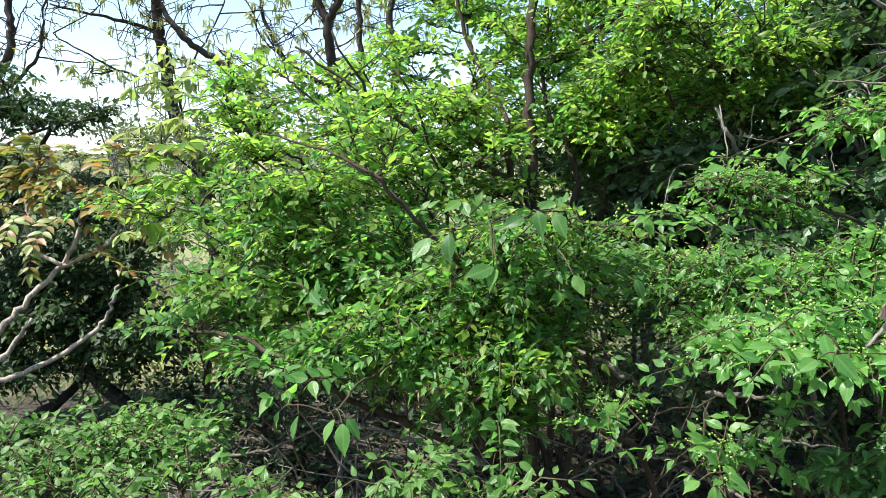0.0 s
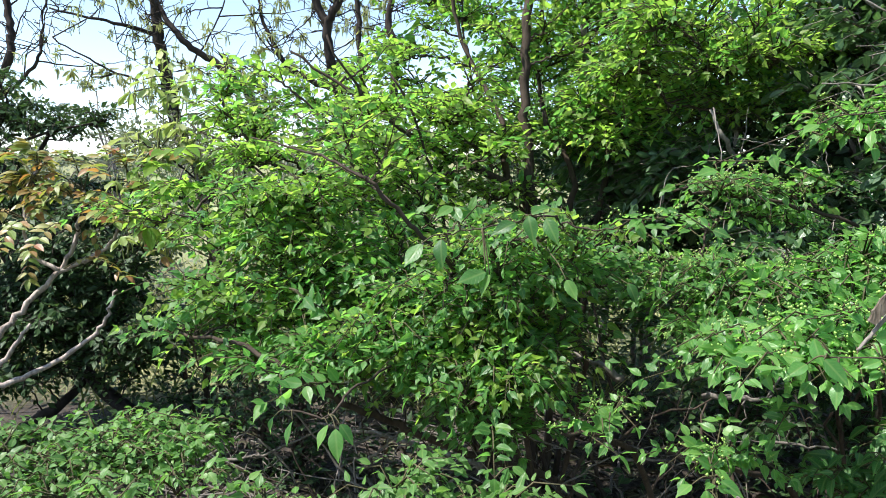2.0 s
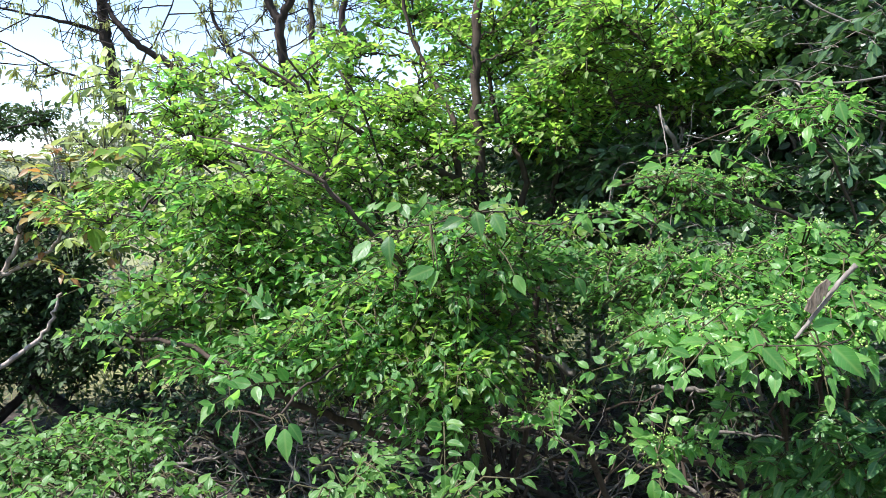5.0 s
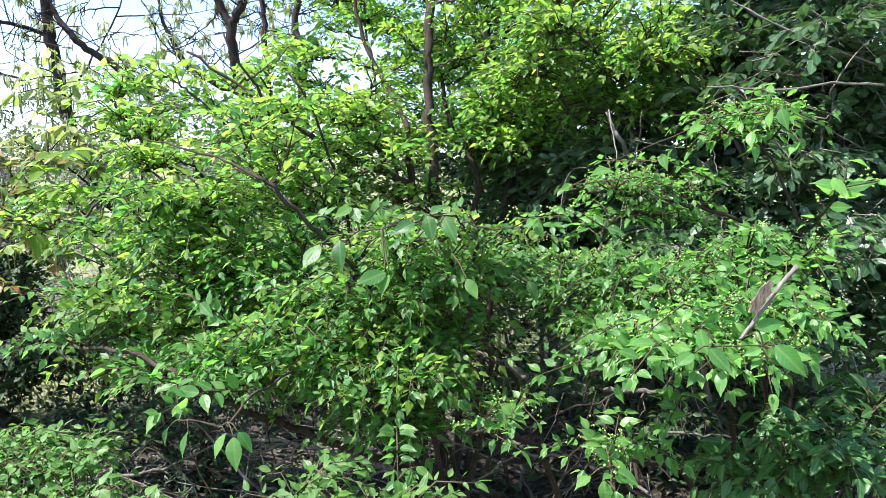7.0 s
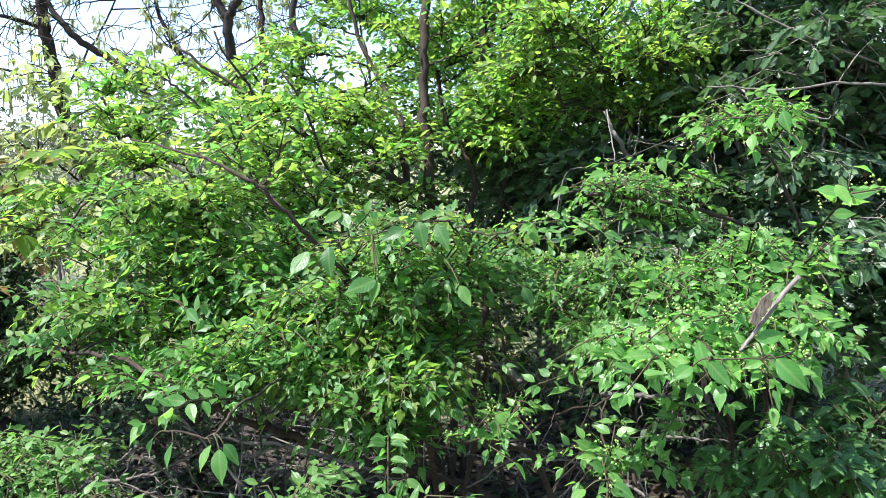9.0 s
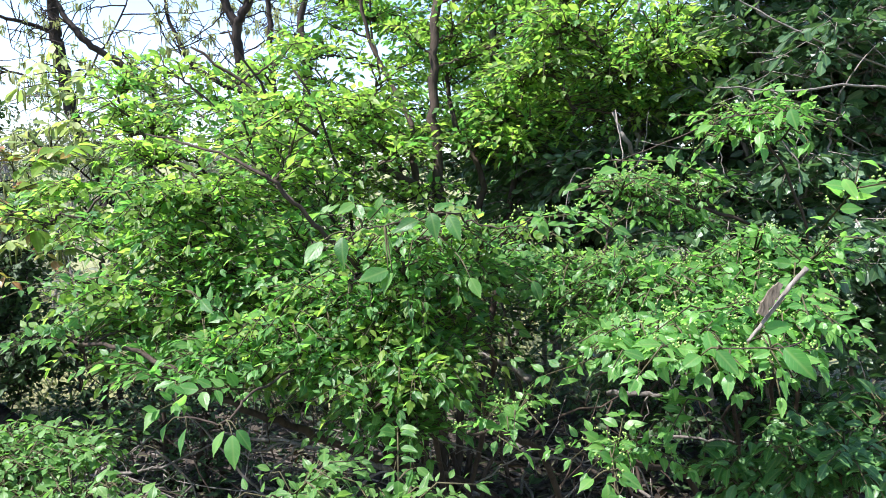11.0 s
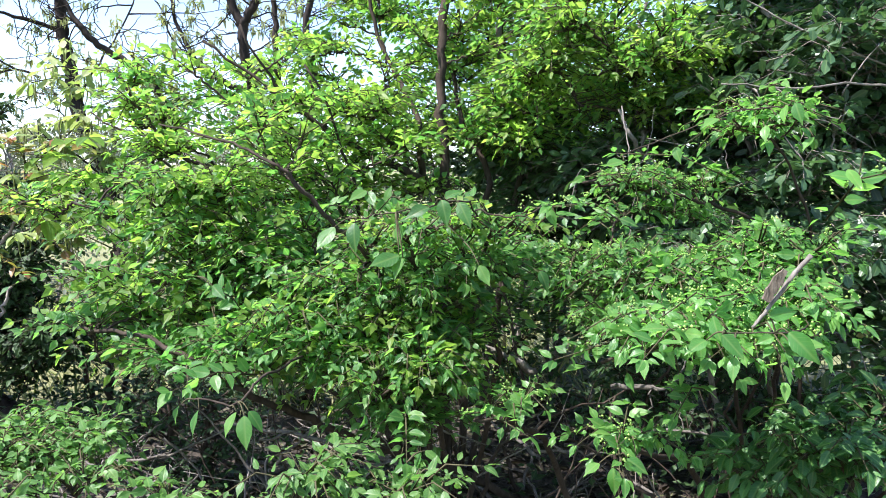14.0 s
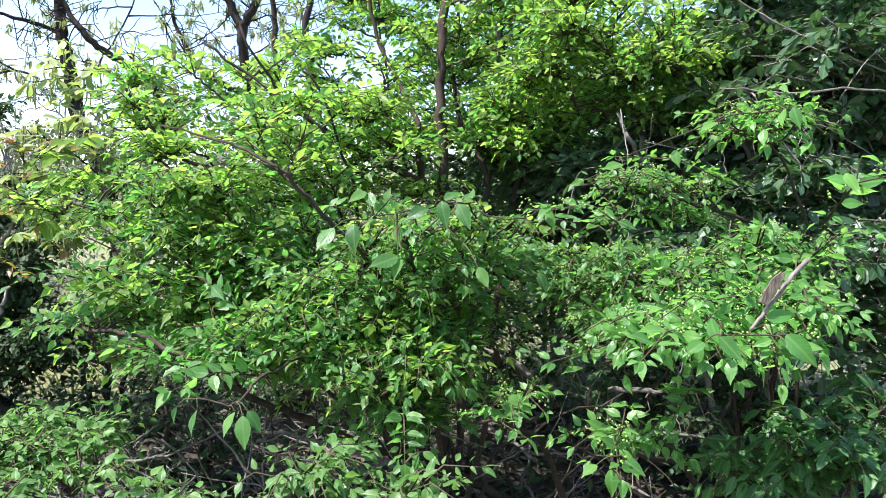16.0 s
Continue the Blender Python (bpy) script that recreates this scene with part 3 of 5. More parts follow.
# ---- oak trees behind ----
def oak_tree(stems, thin, tufts, label):
    """Dark bare oak stems with drooping tufts of young leaves and catkins."""
    s = Shrub(leaf=0.08)
    for points, r0, r1 in stems:
        s.limb(points, r0, r1, name="trunk" if r0 > 0.05 else "limb", wobble=0.008, steps=7, knots=0.06)
    nodes = np.array(s.nodes)
    catkins = Wood()
    for _ in range(thin):
        start = nodes[rng.integers(len(nodes))]
        if start[2] < 1.9:
            continue
        way = unit(np.array([rng.normal(0, 1), rng.normal(0, 0.6), rng.normal(0.25, 0.5)]))
        length = rng.uniform(0.35, 1.1)
        bend = rng.normal(0, 0.07, 3)
        line = curve([start, start + way * length * 0.35 + bend, start + way * length * 0.7 - bend * 0.4, start + way * length + np.array([0, 0, 0.08])], 5, 0.005)
        s.side.add(line, rng.uniform(0.004, 0.009), 0.002, 5)
        for j in range(3, len(line)):
            if rng.random() < 0.4:
                d = unit(rng.normal(0, 1, 3))
                tip = line[j] + d * rng.uniform(0.08, 0.3)
                s.twigs.add(curve([line[j], tip], 3, 0.006), 0.005, 0.003, 4)
                tuft(s, catkins, tip, tufts)
        tuft(s, catkins, line[-1], tufts)
    for p in nodes[(nodes[:, 2] > 1.9) & (nodes[:, 2] < 2.6)]:
        if rng.random() < 0.6:
            for _ in range(2):
                q = p + rng.normal(0, 0.14, 3)
                s.twigs.add(curve([p, q], 2), 0.004, 0.002, 4)
                tuft(s, catkins, q, 1.0, 1.35)
    ob = thing("oak_tree", label, "tree", group="oaks behind the shrubs")
    s.finish(ob, OAK_BARK, OAK_LEAF, LANCE)
    if catkins.v:
        catkins.link("catkin_fringe", OAK_LEAF, ob, kind="stuff")
    return ob


def tuft(s, catkins, p, amount, grown=1.0):
    if rng.random() > amount:
        return
    for _ in range(rng.integers(7, 14)):
        a = np.array([rng.normal(0, 0.8), rng.normal(0, 0.8), rng.uniform(-1.4, 0.5)])
        s.leaves.add(p + rng.normal(0, 0.015, 3), a, rng.uniform(0.035, 0.085) * grown, rng.normal(0, 0.6))
    for _ in range(rng.integers(2, 7)):
        q = p + rng.normal(0, 0.02, 3)
        catkins.add(curve([q, q + np.array([rng.normal(0, 0.01), 0, -rng.uniform(0.05, 0.11)])], 3, 0.002), 0.005, 0.003, 4, 0.3)


reseed(115)
oak_tree([
    ([(-2.04, 7.49, -0.05), (-2.29, 7.59, 1.07), (-2.42, 7.64, 1.68), (-2.61, 7.58, 2.09), (-2.72, 7.63, 2.67), (-2.75, 7.56, 3.03), (-2.81, 7.54, 3.87)], 0.085, 0.045),
    ([(-2.42, 7.64, 1.68), (-1.73, 7.57, 1.95), (-1.87, 7.50, 2.35), (-2.17, 7.53, 2.65), (-2.47, 7.45, 2.88), (-2.66, 7.47, 3.12), (-2.88, 7.40, 3.52)], 0.05, 0.02),
    ([(-2.72, 7.65, 2.94), (-3.15, 7.36, 3.04), (-3.58, 7.17, 3.10)], 0.022, 0.008),
    ([(-2.86, 7.31, 2.48), (-3.16, 7.22, 2.61), (-3.55, 7.14, 2.84)], 0.012, 0.006),
    ([(-2.67, 7.60, 2.28), (-2.35, 7.86, 2.98), (-2.05, 8.02, 3.69)], 0.012, 0.006),
], 50, 0.45, "dark oak with drooping bronze-green young leaves and catkins")
reseed(116)
oak_tree([
    ([(-0.73, 7.91, 0.10), (-0.85, 8.04, 1.63), (-1.03, 7.91, 2.37), (-1.10, 7.73, 2.68), (-1.11, 7.66, 3.05), (-0.98, 7.59, 3.30), (-0.78, 7.64, 3.90)], 0.075, 0.03),
    ([(-1.11, 7.66, 3.05), (-1.23, 7.68, 3.27), (-1.36, 7.63, 3.85)], 0.05, 0.025),
    ([(-1.06, 7.91, 2.43), (-1.52, 7.93, 2.66), (-1.75, 7.96, 3.00), (-1.92, 8.01, 3.57)], 0.035, 0.012),
    ([(-0.59, 8.49, 1.01), (-0.52, 8.54, 2.75), (-0.58, 8.60, 3.36), (-0.40, 8.66, 4.10)], 0.05, 0.03),
    ([(-0.84, 8.54, 1.64), (-0.90, 8.64, 2.76), (-0.93, 8.70, 3.38), (-0.98, 8.66, 4.10)], 0.04, 0.025),
], 58, 0.45, "dark forked oak with hanging catkins and young leaves")
reseed(117)
oak_tree([
    ([(-5.04, 7.32, 0.21), (-4.60, 7.42, 1.46), (-4.32, 7.39, 2.26), (-4.06, 7.33, 2.73), (-4.08, 7.37, 3.10), (-4.21, 7.42, 3.68)], 0.05, 0.03),
    ([(-4.32, 7.39, 2.26), (-3.84, 7.33, 2.62), (-3.76, 7.36, 2.99), (-3.68, 7.40, 3.52)], 0.02, 0.008),
], 26, 0.3, "dark oak with sparse bronze-green young leaves")


# ---- dark evergreen with the open sky behind it ----
def dark_evergreen():
    s = Shrub(leaf=0.042, pitch=0.026, spread=50, jitter=0.5, tilt=0.4)
    s.limb([(-1.14, 3.31, 0.31), (-1.39, 3.33, 0.50), (-1.68, 3.54, 0.66), (-1.94, 3.78, 1.06), (-1.97, 3.71, 1.48), (-1.84, 3.64, 1.77)], 0.042, 0.008, name="trunk")
    s.limb([(-2.20, 3.21, 0.27), (-1.91, 3.32, 0.41), (-1.69, 3.43, 0.56), (-1.63, 3.76, 0.84), (-1.63, 3.79, 1.23)], 0.035, 0.008, name="trunk")
    s.limb([(-1.68, 3.54, 0.66), (-2.08, 3.68, 1.10), (-2.06, 3.41, 1.48)], 0.03, 0.01)
    s.limb([(-1.92, 3.51, 1.48), (-2.01, 3.43, 1.66), (-2.10, 3.34, 1.80)], 0.02, 0.01)
    s.limb([(-2.05, 3.32, 1.55), (-1.81, 3.43, 1.72), (-1.53, 3.54, 1.80)], 0.009, 0.004)
    s.fill((-1.79, 3.54, 1.78), (0.35, 0.25, 0.08), 28, shoots=6, reach=0.13, up=0.05, lift=(0.1, 0.8))
    # two fills mostly out of view, added on the sun side to shade the trunks
    s.fill((-2.18, 3.55, 1.89), (0.3, 0.3, 0.15), 14, shoots=5, reach=0.14)
    s.fill((-2.05, 3.31, 1.43), (0.4, 0.35, 0.3), 30, shoots=8, reach=0.15)
    s.fill((-1.78, 3.70, 1.29), (0.4, 0.3, 0.24), 46, shoots=8, reach=0.15)
    s.fill((-1.79, 3.37, 0.96), (0.42, 0.2, 0.24), 70, shoots=8, reach=0.15)
    s.fill((-1.61, 3.24, 0.68), (0.34, 0.2, 0.13), 7, shoots=5, reach=0.14)
    s.fill((-1.85, 3.14, 0.68), (0.2, 0.2, 0.1), 10, shoots=6, reach=0.14)
    s.fill((-1.39, 3.54, 0.71), (0.25, 0.25, 0.12), 16, shoots=7, reach=0.14)
    s.fill((-1.45, 3.25, 1.20), (0.32, 0.2, 0.2), 46, shoots=8, reach=0.15)
    s.fill((-1.30, 3.20, 0.92), (0.26, 0.2, 0.16), 34, shoots=8, reach=0.15)
    s.fill((-1.75, 3.2, 0.95), (0.32, 0.2, 0.17), 44, shoots=8, reach=0.15)
    s.fill((-1.72, 3.15, 0.74), (0.3, 0.18, 0.08), 14, shoots=7, reach=0.14)
    ob = thing("evergreen_tree", "dark evergreen with crooked black trunks in deep shade", "tree")
    s.finish(ob, OAK_BARK, SHADE_DARK_LEAF, DIAMOND, branches=150)


reseed(118)
dark_evergreen()


# ---- young oak in front of the trunks ----
def oak_sapling():
    """Thin dark stems with whorls of soft pale leaves and hanging catkins."""
    s = Shrub(leaf=0.1)
    s.limb([(-0.71, 3.18, 0.76), (-0.89, 3.25, 1.24), (-0.98, 3.23, 1.48), (-1.05, 3.20, 1.64), (-1.09, 3.22, 1.82), (-1.12, 3.24, 2.01)], 0.011, 0.0035, name="stem", wobble=0.004)
    s.limb([(-0.98, 3.23, 1.48), (-1.06, 3.15, 1.58), (-1.17, 3.12, 1.66), (-1.23, 3.12, 1.67)], 0.0045, 0.0025, name="stem", wobble=0.004)
    s.limb([(-0.89, 3.25, 1.24), (-1.00, 3.12, 1.40), (-1.09, 3.09, 1.48), (-1.19, 3.06, 1.51)], 0.005, 0.0025, name="stem", wobble=0.004)
    s.limb([(-0.89, 3.25, 1.24), (-0.84, 3.27, 1.49), (-0.83, 3.28, 1.64), (-0.79, 3.29, 1.77)], 0.006, 0.003, name="stem", wobble=0.004)
    s.limb([(-1.00, 3.12, 1.40), (-1.07, 3.07, 1.32), (-1.18, 3.04, 1.32)], 0.004, 0.002, name="stem", wobble=0.004)
    catkins = Wood()
    nodes = np.array(s.nodes)
    tips = ((-1.13, 3.25, 2.02), (-1.05, 3.18, 1.92), (-1.17, 3.19, 1.91), (-1.04, 3.12, 1.86), (-1.01, 3.21, 1.79), (-1.17, 3.23, 1.82), (-1.20, 3.07, 1.67), (-1.12, 3.06, 1.64), (-1.02, 3.05, 1.67),
            (-0.96, 3.09, 1.61), (-1.13, 3.05, 1.55), (-0.90, 3.18, 1.52), (-1.19, 3.00, 1.50), (-1.07, 2.98, 1.45), (-0.93, 3.07, 1.43), (-1.01, 3.02, 1.38), (-1.18, 2.99, 1.32), (-1.04, 2.97, 1.29),
            (-0.76, 3.18, 1.71), (-0.83, 3.24, 1.79), (-0.83, 3.18, 1.66), (-0.93, 3.18, 1.58))
    for tip in [np.array(t) + rng.normal(0, 0.055, 3) * k for t in tips for k in (0, 1, 1)]:
        start = nodes[int(np.argmin(np.linalg.norm(nodes - tip, axis=1)))]
        s.twigs.add(curve([start, (start + tip) / 2 + np.array([0, 0, 0.01]), tip], 3), 0.0028, 0.0018, 4)
        turn = rng.uniform(0, 6.28)
        for k in range(rng.integers(6, 9)):
            a = turn + k * 2.4 + rng.normal(0, 0.3)
            s.leaves.add(tip + rng.normal(0, 0.006, 3), (math.cos(a), math.sin(a), rng.normal(-0.3, 0.35)), rng.uniform(0.045, 0.085), rng.normal(0, 0.35))
        for _ in range(rng.integers(1, 6)):
            q = tip + rng.normal(0, 0.014, 3)
            catkins.add(curve([q, q + np.array([rng.normal(0, 0.006), 0, -rng.uniform(0.05, 0.1)])], 3, 0.0015), 0.003, 0.002, 4, 0.3)
    ob = thing("oak_sapling", "young oak with whorls of soft pale leaves and hanging catkins", "sapling")
    s.finish(ob, OAK_BARK, SAPLING_LEAF, OBOVATE, single=150)
    catkins.link("catkin_fringe", OAK_LEAF, ob, kind="stuff")


reseed(130)
oak_sapling()


# ---- bronze-leaved sapling ----
def sumac_sapling():
    s = Shrub(leaf=0.075)
    a = s.limb([(-1.55, 2.46, 0.90), (-1.44, 2.47, 1.02), (-1.36, 2.53, 1.13), (-1.29, 2.59, 1.22), (-1.23, 2.60, 1.35), (-1.21, 2.61, 1.50)], 0.012, 0.006, name="stem", wobble=0.004)
    b = s.limb([(-1.52, 2.40, 0.84), (-1.41, 2.40, 0.87), (-1.28, 2.46, 0.92), (-1.14, 2.47, 1.01), (-1.08, 2.47, 1.10), (-1.06, 2.48, 1.17)], 0.011, 0.004, name="stem", wobble=0.004)
    s.limb([(-1.29, 2.59, 1.22), (-1.19, 2.59, 1.26), (-1.09, 2.60, 1.35), (-1.05, 2.61, 1.54)], 0.008, 0.004, name="stem")
    s.limb([(-1.29, 2.59, 1.22), (-1.39, 2.59, 1.28), (-1.42, 2.61, 1.45), (-1.37, 2.62, 1.56)], 0.008, 0.004, name="stem")
    s.limb([(-1.41, 2.41, 0.93), (-1.36, 2.42, 1.00), (-1.31, 2.42, 1.07)], 0.009, 0.005, name="stem")
    nodes = np.array(s.nodes)
    nodes = nodes[(nodes[:, 2] > 1.36) & (nodes[:, 0] < -0.85)]
    extra = []
    for _ in range(22):
        p = nodes[rng.integers(len(nodes))]
        extra.append((p, p + np.array([rng.normal(0, 0.11), rng.normal(-0.03, 0.08), rng.normal(0.01, 0.05)])))
    for start, end in (*extra, ((-1.21, 2.61, 1.50), (-1.24, 2.52, 1.63)), ((-1.21, 2.61, 1.49), (-1.06, 2.41, 1.56)), ((-1.37, 2.62, 1.56), (-1.41, 2.62, 1.64)),
                       ((-1.23, 2.60, 1.35), (-1.02, 2.40, 1.41)), ((-1.23, 2.60, 1.35), (-1.23, 2.29, 1.33)), ((-1.39, 2.60, 1.35), (-1.38, 2.39, 1.33)),
                       ((-1.09, 2.60, 1.35), (-0.87, 2.39, 1.30)), ((-1.29, 2.59, 1.22), (-1.03, 2.49, 1.23)), ((-1.21, 2.61, 1.49), (-1.31, 2.51, 1.45)),
                       ((-1.39, 2.59, 1.28), (-1.35, 2.49, 1.22)), ((-1.05, 2.61, 1.54), (-0.80, 2.42, 1.61)), ((-1.05, 2.61, 1.54), (-1.11, 2.52, 1.62)),
                       ((-1.21, 2.61, 1.45), (-1.36, 2.71, 1.48)), ((-1.39, 2.61, 1.45), (-1.47, 2.61, 1.52)), ((-1.23, 2.60, 1.33), (-1.15, 2.59, 1.29))):
        start, end = np.array(start), np.array(end)
        line = curve([start, (start + end) / 2 + np.array([0, 0, 0.045]), end + np.array([0, 0, -0.02])], 5)
        s.twigs.add(line, 0.0028, 0.0012, 4)
        way = unit(end - start)
        flat = unit(np.cross(way, (0, 0, 1)))
        plane = np.array([rng.normal(0, 0.25), rng.normal(-0.35, 0.25), 1.0])
        grown = rng.uniform(0.75, 1.15)
        for i, p in enumerate(line[3:]):
            for sgn in (-1, 1):
                d = way * 0.55 + flat * sgn + np.array([0, 0, rng.uniform(-0.5, 0.1)]) + rng.normal(0, 0.15, 3)
                s.leaves.add(p, d, grown * rng.uniform(0.036, 0.056), rng.normal(0, 0.3), plane)
        s.leaves.add(line[-1], way + np.array([0, 0, -0.4]), 0.05 * grown, 0.0, plane)
    for start, end in (((-1.05, 2.61, 1.54), (-0.78, 2.37, 1.62)), ((-1.06, 2.61, 1.49), (-0.79, 2.36, 1.50)), ((-1.08, 2.60, 1.43), (-0.78, 2.35, 1.39)), ((-1.07, 2.61, 1.47), (-0.92, 2.40, 1.37)), ((-1.06, 2.61, 1.52), (-0.93, 2.52, 1.57))):
        start, end = np.array(start), np.array(end)
        line = curve([start, (start + end) / 2 + np.array([0, 0, 0.02]), end], 3)
        s.twigs.add(line, 0.003, 0.0015, 4)
        way = unit(end - start)
        flat = unit(np.cross(way, (0, 0, 1)))
        for p in line[2:]:
            for sgn in (-1, 1):
                s.young.add(p, way * 0.7 + flat * sgn + np.array([0, 0, rng.uniform(-0.5, 0.2)]), rng.uniform(0.055, 0.085), rng.normal(0, 0.4))
        s.young.add(line[-1], way + np.array([0, 0, -0.3]), 0.085)
    ob = thing("sumac_sapling", "sapling with copper and yellow-green unfolding leaves on pale stems", "sapling")
    s.finish(ob, SUMAC_BARK, BRONZE_LEAF, LEAFLET, single=150, twig=TWIG_BARK)


reseed(119)
sumac_sapling()


# ---- the large spindle shrub ----
def spindle_shrub():
    s = Shrub(leaf=0.036, pitch=0.023, droop=-0.1, tilt=0.24, twist=0.15, spread=54)
    gz = 0.38
    s.limb([(0.33, 2.62, gz), (0.30, 2.56, 0.9), (0.30, 2.50, 1.39), (0.28, 2.53, 1.72), (0.29, 2.55, 1.98), (0.31, 2.64, 2.40)], 0.022, 0.012, name="trunk", wobble=0.004, knots=0.1)
    s.limb([(0.36, 2.66, gz), (0.43, 2.59, 1.31), (0.45, 2.61, 1.54), (0.37, 2.68, 1.71), (0.36, 2.86, 2.04), (0.46, 2.99, 2.44)], 0.014, 0.005, name="stem")
    s.limb([(0.40, 2.70, gz), (0.55, 2.70, 1.35), (0.63, 2.83, 1.69), (0.54, 2.86, 2.04), (0.53, 2.89, 2.37)], 0.013, 0.007, name="stem")
    s.limb([(0.26, 2.46, 1.48), (0.135, 2.42, 1.545), (-0.024, 2.38, 1.62), (-0.15, 2.36, 1.70), (-0.24, 2.35, 1.766), (-0.45, 2.36, 1.906)], 0.0135, 0.0035, knots=0.08)
    s.limb([(0.25, 2.5, gz + 0.02), (0.21, 2.20, 1.06), (0.10, 1.98, 1.21), (0.03, 1.85, 1.31), (-0.05, 1.76, 1.40), (-0.13, 1.72, 1.49), (-0.18, 1.72, 1.53), (-0.29, 1.80, 1.58), (-0.46, 1.90, 1.62)], 0.0088, 0.002, knots=0.08)
    s.limb([(0.22, 2.51, 1.49), (0.21, 2.52, 1.61), (0.20, 2.53, 1.72), (0.09, 2.65, 1.96), (0.03, 2.67, 2.23)], 0.013, 0.005)
    s.limb([(-0.14, 2.30, 1.45), (-0.29, 2.40, 1.45), (-0.39, 2.46, 1.52), (-0.58, 2.52, 1.60), (-0.74, 2.54, 1.83)], 0.011, 0.004)
    s.limb([(0.2, 2.4, gz + 0.02), (0.06, 2.16, 0.91), (-0.15, 2.07, 1.09), (-0.33, 1.98, 1.20), (-0.52, 1.98, 1.24), (-0.71, 1.99, 1.28)], 0.011, 0.004)
    s.limb([(0.62, 2.5, gz), (0.32, 2.30, 0.60), (0.04, 1.97, 0.81), (-0.12, 1.86, 0.92), (-0.23, 1.76, 1.00), (-0.34, 1.72, 1.08), (-0.46, 1.77, 1.13), (-0.64, 1.88, 1.14)], 0.013, 0.004, knots=0.08)
    s.limb([(0.3, 2.3, gz + 0.02), (0.22, 1.96, 0.92), (0.16, 1.87, 1.11), (0.07, 1.74, 1.27), (0.01, 1.59, 1.36)], 0.009, 0.004)
    s.limb([(0.35, 2.4, gz + 0.02), (0.40, 2.07, 1.01), (0.26, 1.98, 1.15), (0.29, 1.79, 1.29), (0.30, 1.60, 1.39)], 0.009, 0.004)
    s.limb([(0.54, 2.86, 2.04), (0.67, 2.87, 2.12), (0.82, 2.88, 2.29)], 0.012, 0.004)
    # thinner stems that fan out from the stool
    for _ in range(11):
        x, y = rng.uniform(-0.95, 0.2), rng.uniform(2.1, 3.0)
        z = rng.uniform(1.4, 1.75 + 0.75 * min(1.0, max(0.0, x + 0.6)))
        foot = np.array([0.3 + rng.normal(0, 0.07), 2.5 + rng.normal(0, 0.08), gz])
        top = np.array([x, y, z])
        knee = foot + (top - foot) * np.array([0.35, 0.35, 0.5]) + rng.normal(0, 0.03, 3)
        s.limb([foot, knee, foot + (top - foot) * np.array([0.68, 0.68, 0.8]), top], rng.uniform(0.006, 0.01), 0.003, name="stem", wobble=0.008)
    # crown, part by part
    upper = dict(lift=(-0.12, 0.28), flatness=0.5, up=0.05, size=0.034, reach=0.16, shoots=8, young=0.72, tier=0.11)
    middle = dict(lift=(-0.18, 0.22), size=0.037, reach=0.16, shoots=6, young=0.4, tier=0.09)
    s.fill((0.25, 2.95, 1.95), (0.46, 0.4, 0.42), 65, **upper)
    s.fill((0.58, 2.70, 1.93), (0.34, 0.35, 0.3), 51, **upper)
    s.fill((0.14, 2.98, 2.31), (0.6, 0.4, 0.3), 37, **upper)
    s.fill((-0.16, 2.63, 1.75), (0.3, 0.35, 0.2), 24, **upper)
    s.fill((-0.40, 2.47, 1.59), (0.34, 0.3, 0.2), 25, **upper)
    s.fill((-0.60, 2.30, 1.42), (0.22, 0.3, 0.15), 17, **middle)
    s.fill((0.71, 2.24, 1.87), (0.24, 0.2, 0.2), 38, **upper)
    s.fill((0.92, 2.13, 1.77), (0.16, 0.14, 0.16), 10, **upper)
    s.fill((-0.61, 2.53, 1.78), (0.16, 0.2, 0.14), 8, **upper)
    s.fill((-0.27, 2.19, 1.34), (0.36, 0.25, 0.15), 30, **middle)
    s.fill((-0.56, 2.08, 1.17), (0.28, 0.25, 0.13), 34, **middle)
    s.fill((-0.21, 1.93, 1.14), (0.28, 0.2, 0.11), 27, **middle)
    s.fill((0.03, 2.31, 1.50), (0.26, 0.2, 0.15), 14, **upper)
    s.fill((0.12, 1.89, 1.28), (0.24, 0.2, 0.13), 20, **middle)
    s.fill((0.33, 1.83, 1.26), (0.2, 0.2, 0.06), 10)
    s.fill((-0.31, 1.75, 1.07), (0.15, 0.16, 0.05), 13, size=0.038, reach=0.15)
    s.fill((0.12, 1.71, 0.98), (0.12, 0.12, 0.07), 14, size=0.036, reach=0.14)
    s.fill((0.01, 2.37, 1.66), (0.2, 0.12, 0.22), 14, **upper)
    s.fill((1.03, 2.25, 1.92), (0.2, 0.15, 0.1), 9, **upper)
    s.fill((0.10, 1.80, 1.08), (0.15, 0.14, 0.1), 20, **middle)
    s.fill((-0.84, 2.30, 1.37), (0.13, 0.2, 0.12), 5, **upper)
    s.fill((0.12, 1.66, 1.23), (0.17, 0.1, 0.08), 10, size=0.032, reach=0.14, shoots=7, young=0.35)
    s.fill((-0.08, 1.73, 1.18), (0.13, 0.1, 0.1), 8, size=0.031, reach=0.14, shoots=7, young=0.3)
    s.fill((-0.15, 2.17, 1.64), (0.18, 0.12, 0.1), 7, **upper)
    s.fill((0.58, 2.62, 1.70), (0.16, 0.12, 0.1), 12, **middle)
    s.fill((0.73, 2.41, 1.74), (0.22, 0.14, 0.1), 13, **middle)
    s.fill((0.15, 1.69, 1.14), (0.18, 0.08, 0.09), 9, size=0.036, reach=0.15, shoots=7, young=0.4)
    s.fill((-0.08, 1.69, 1.08), (0.12, 0.08, 0.05), 5, size=0.036, reach=0.15, shoots=6, young=0.3)
    s.fill((0.53, 2.47, 1.67), (0.18, 0.1, 0.08), 11, **middle)
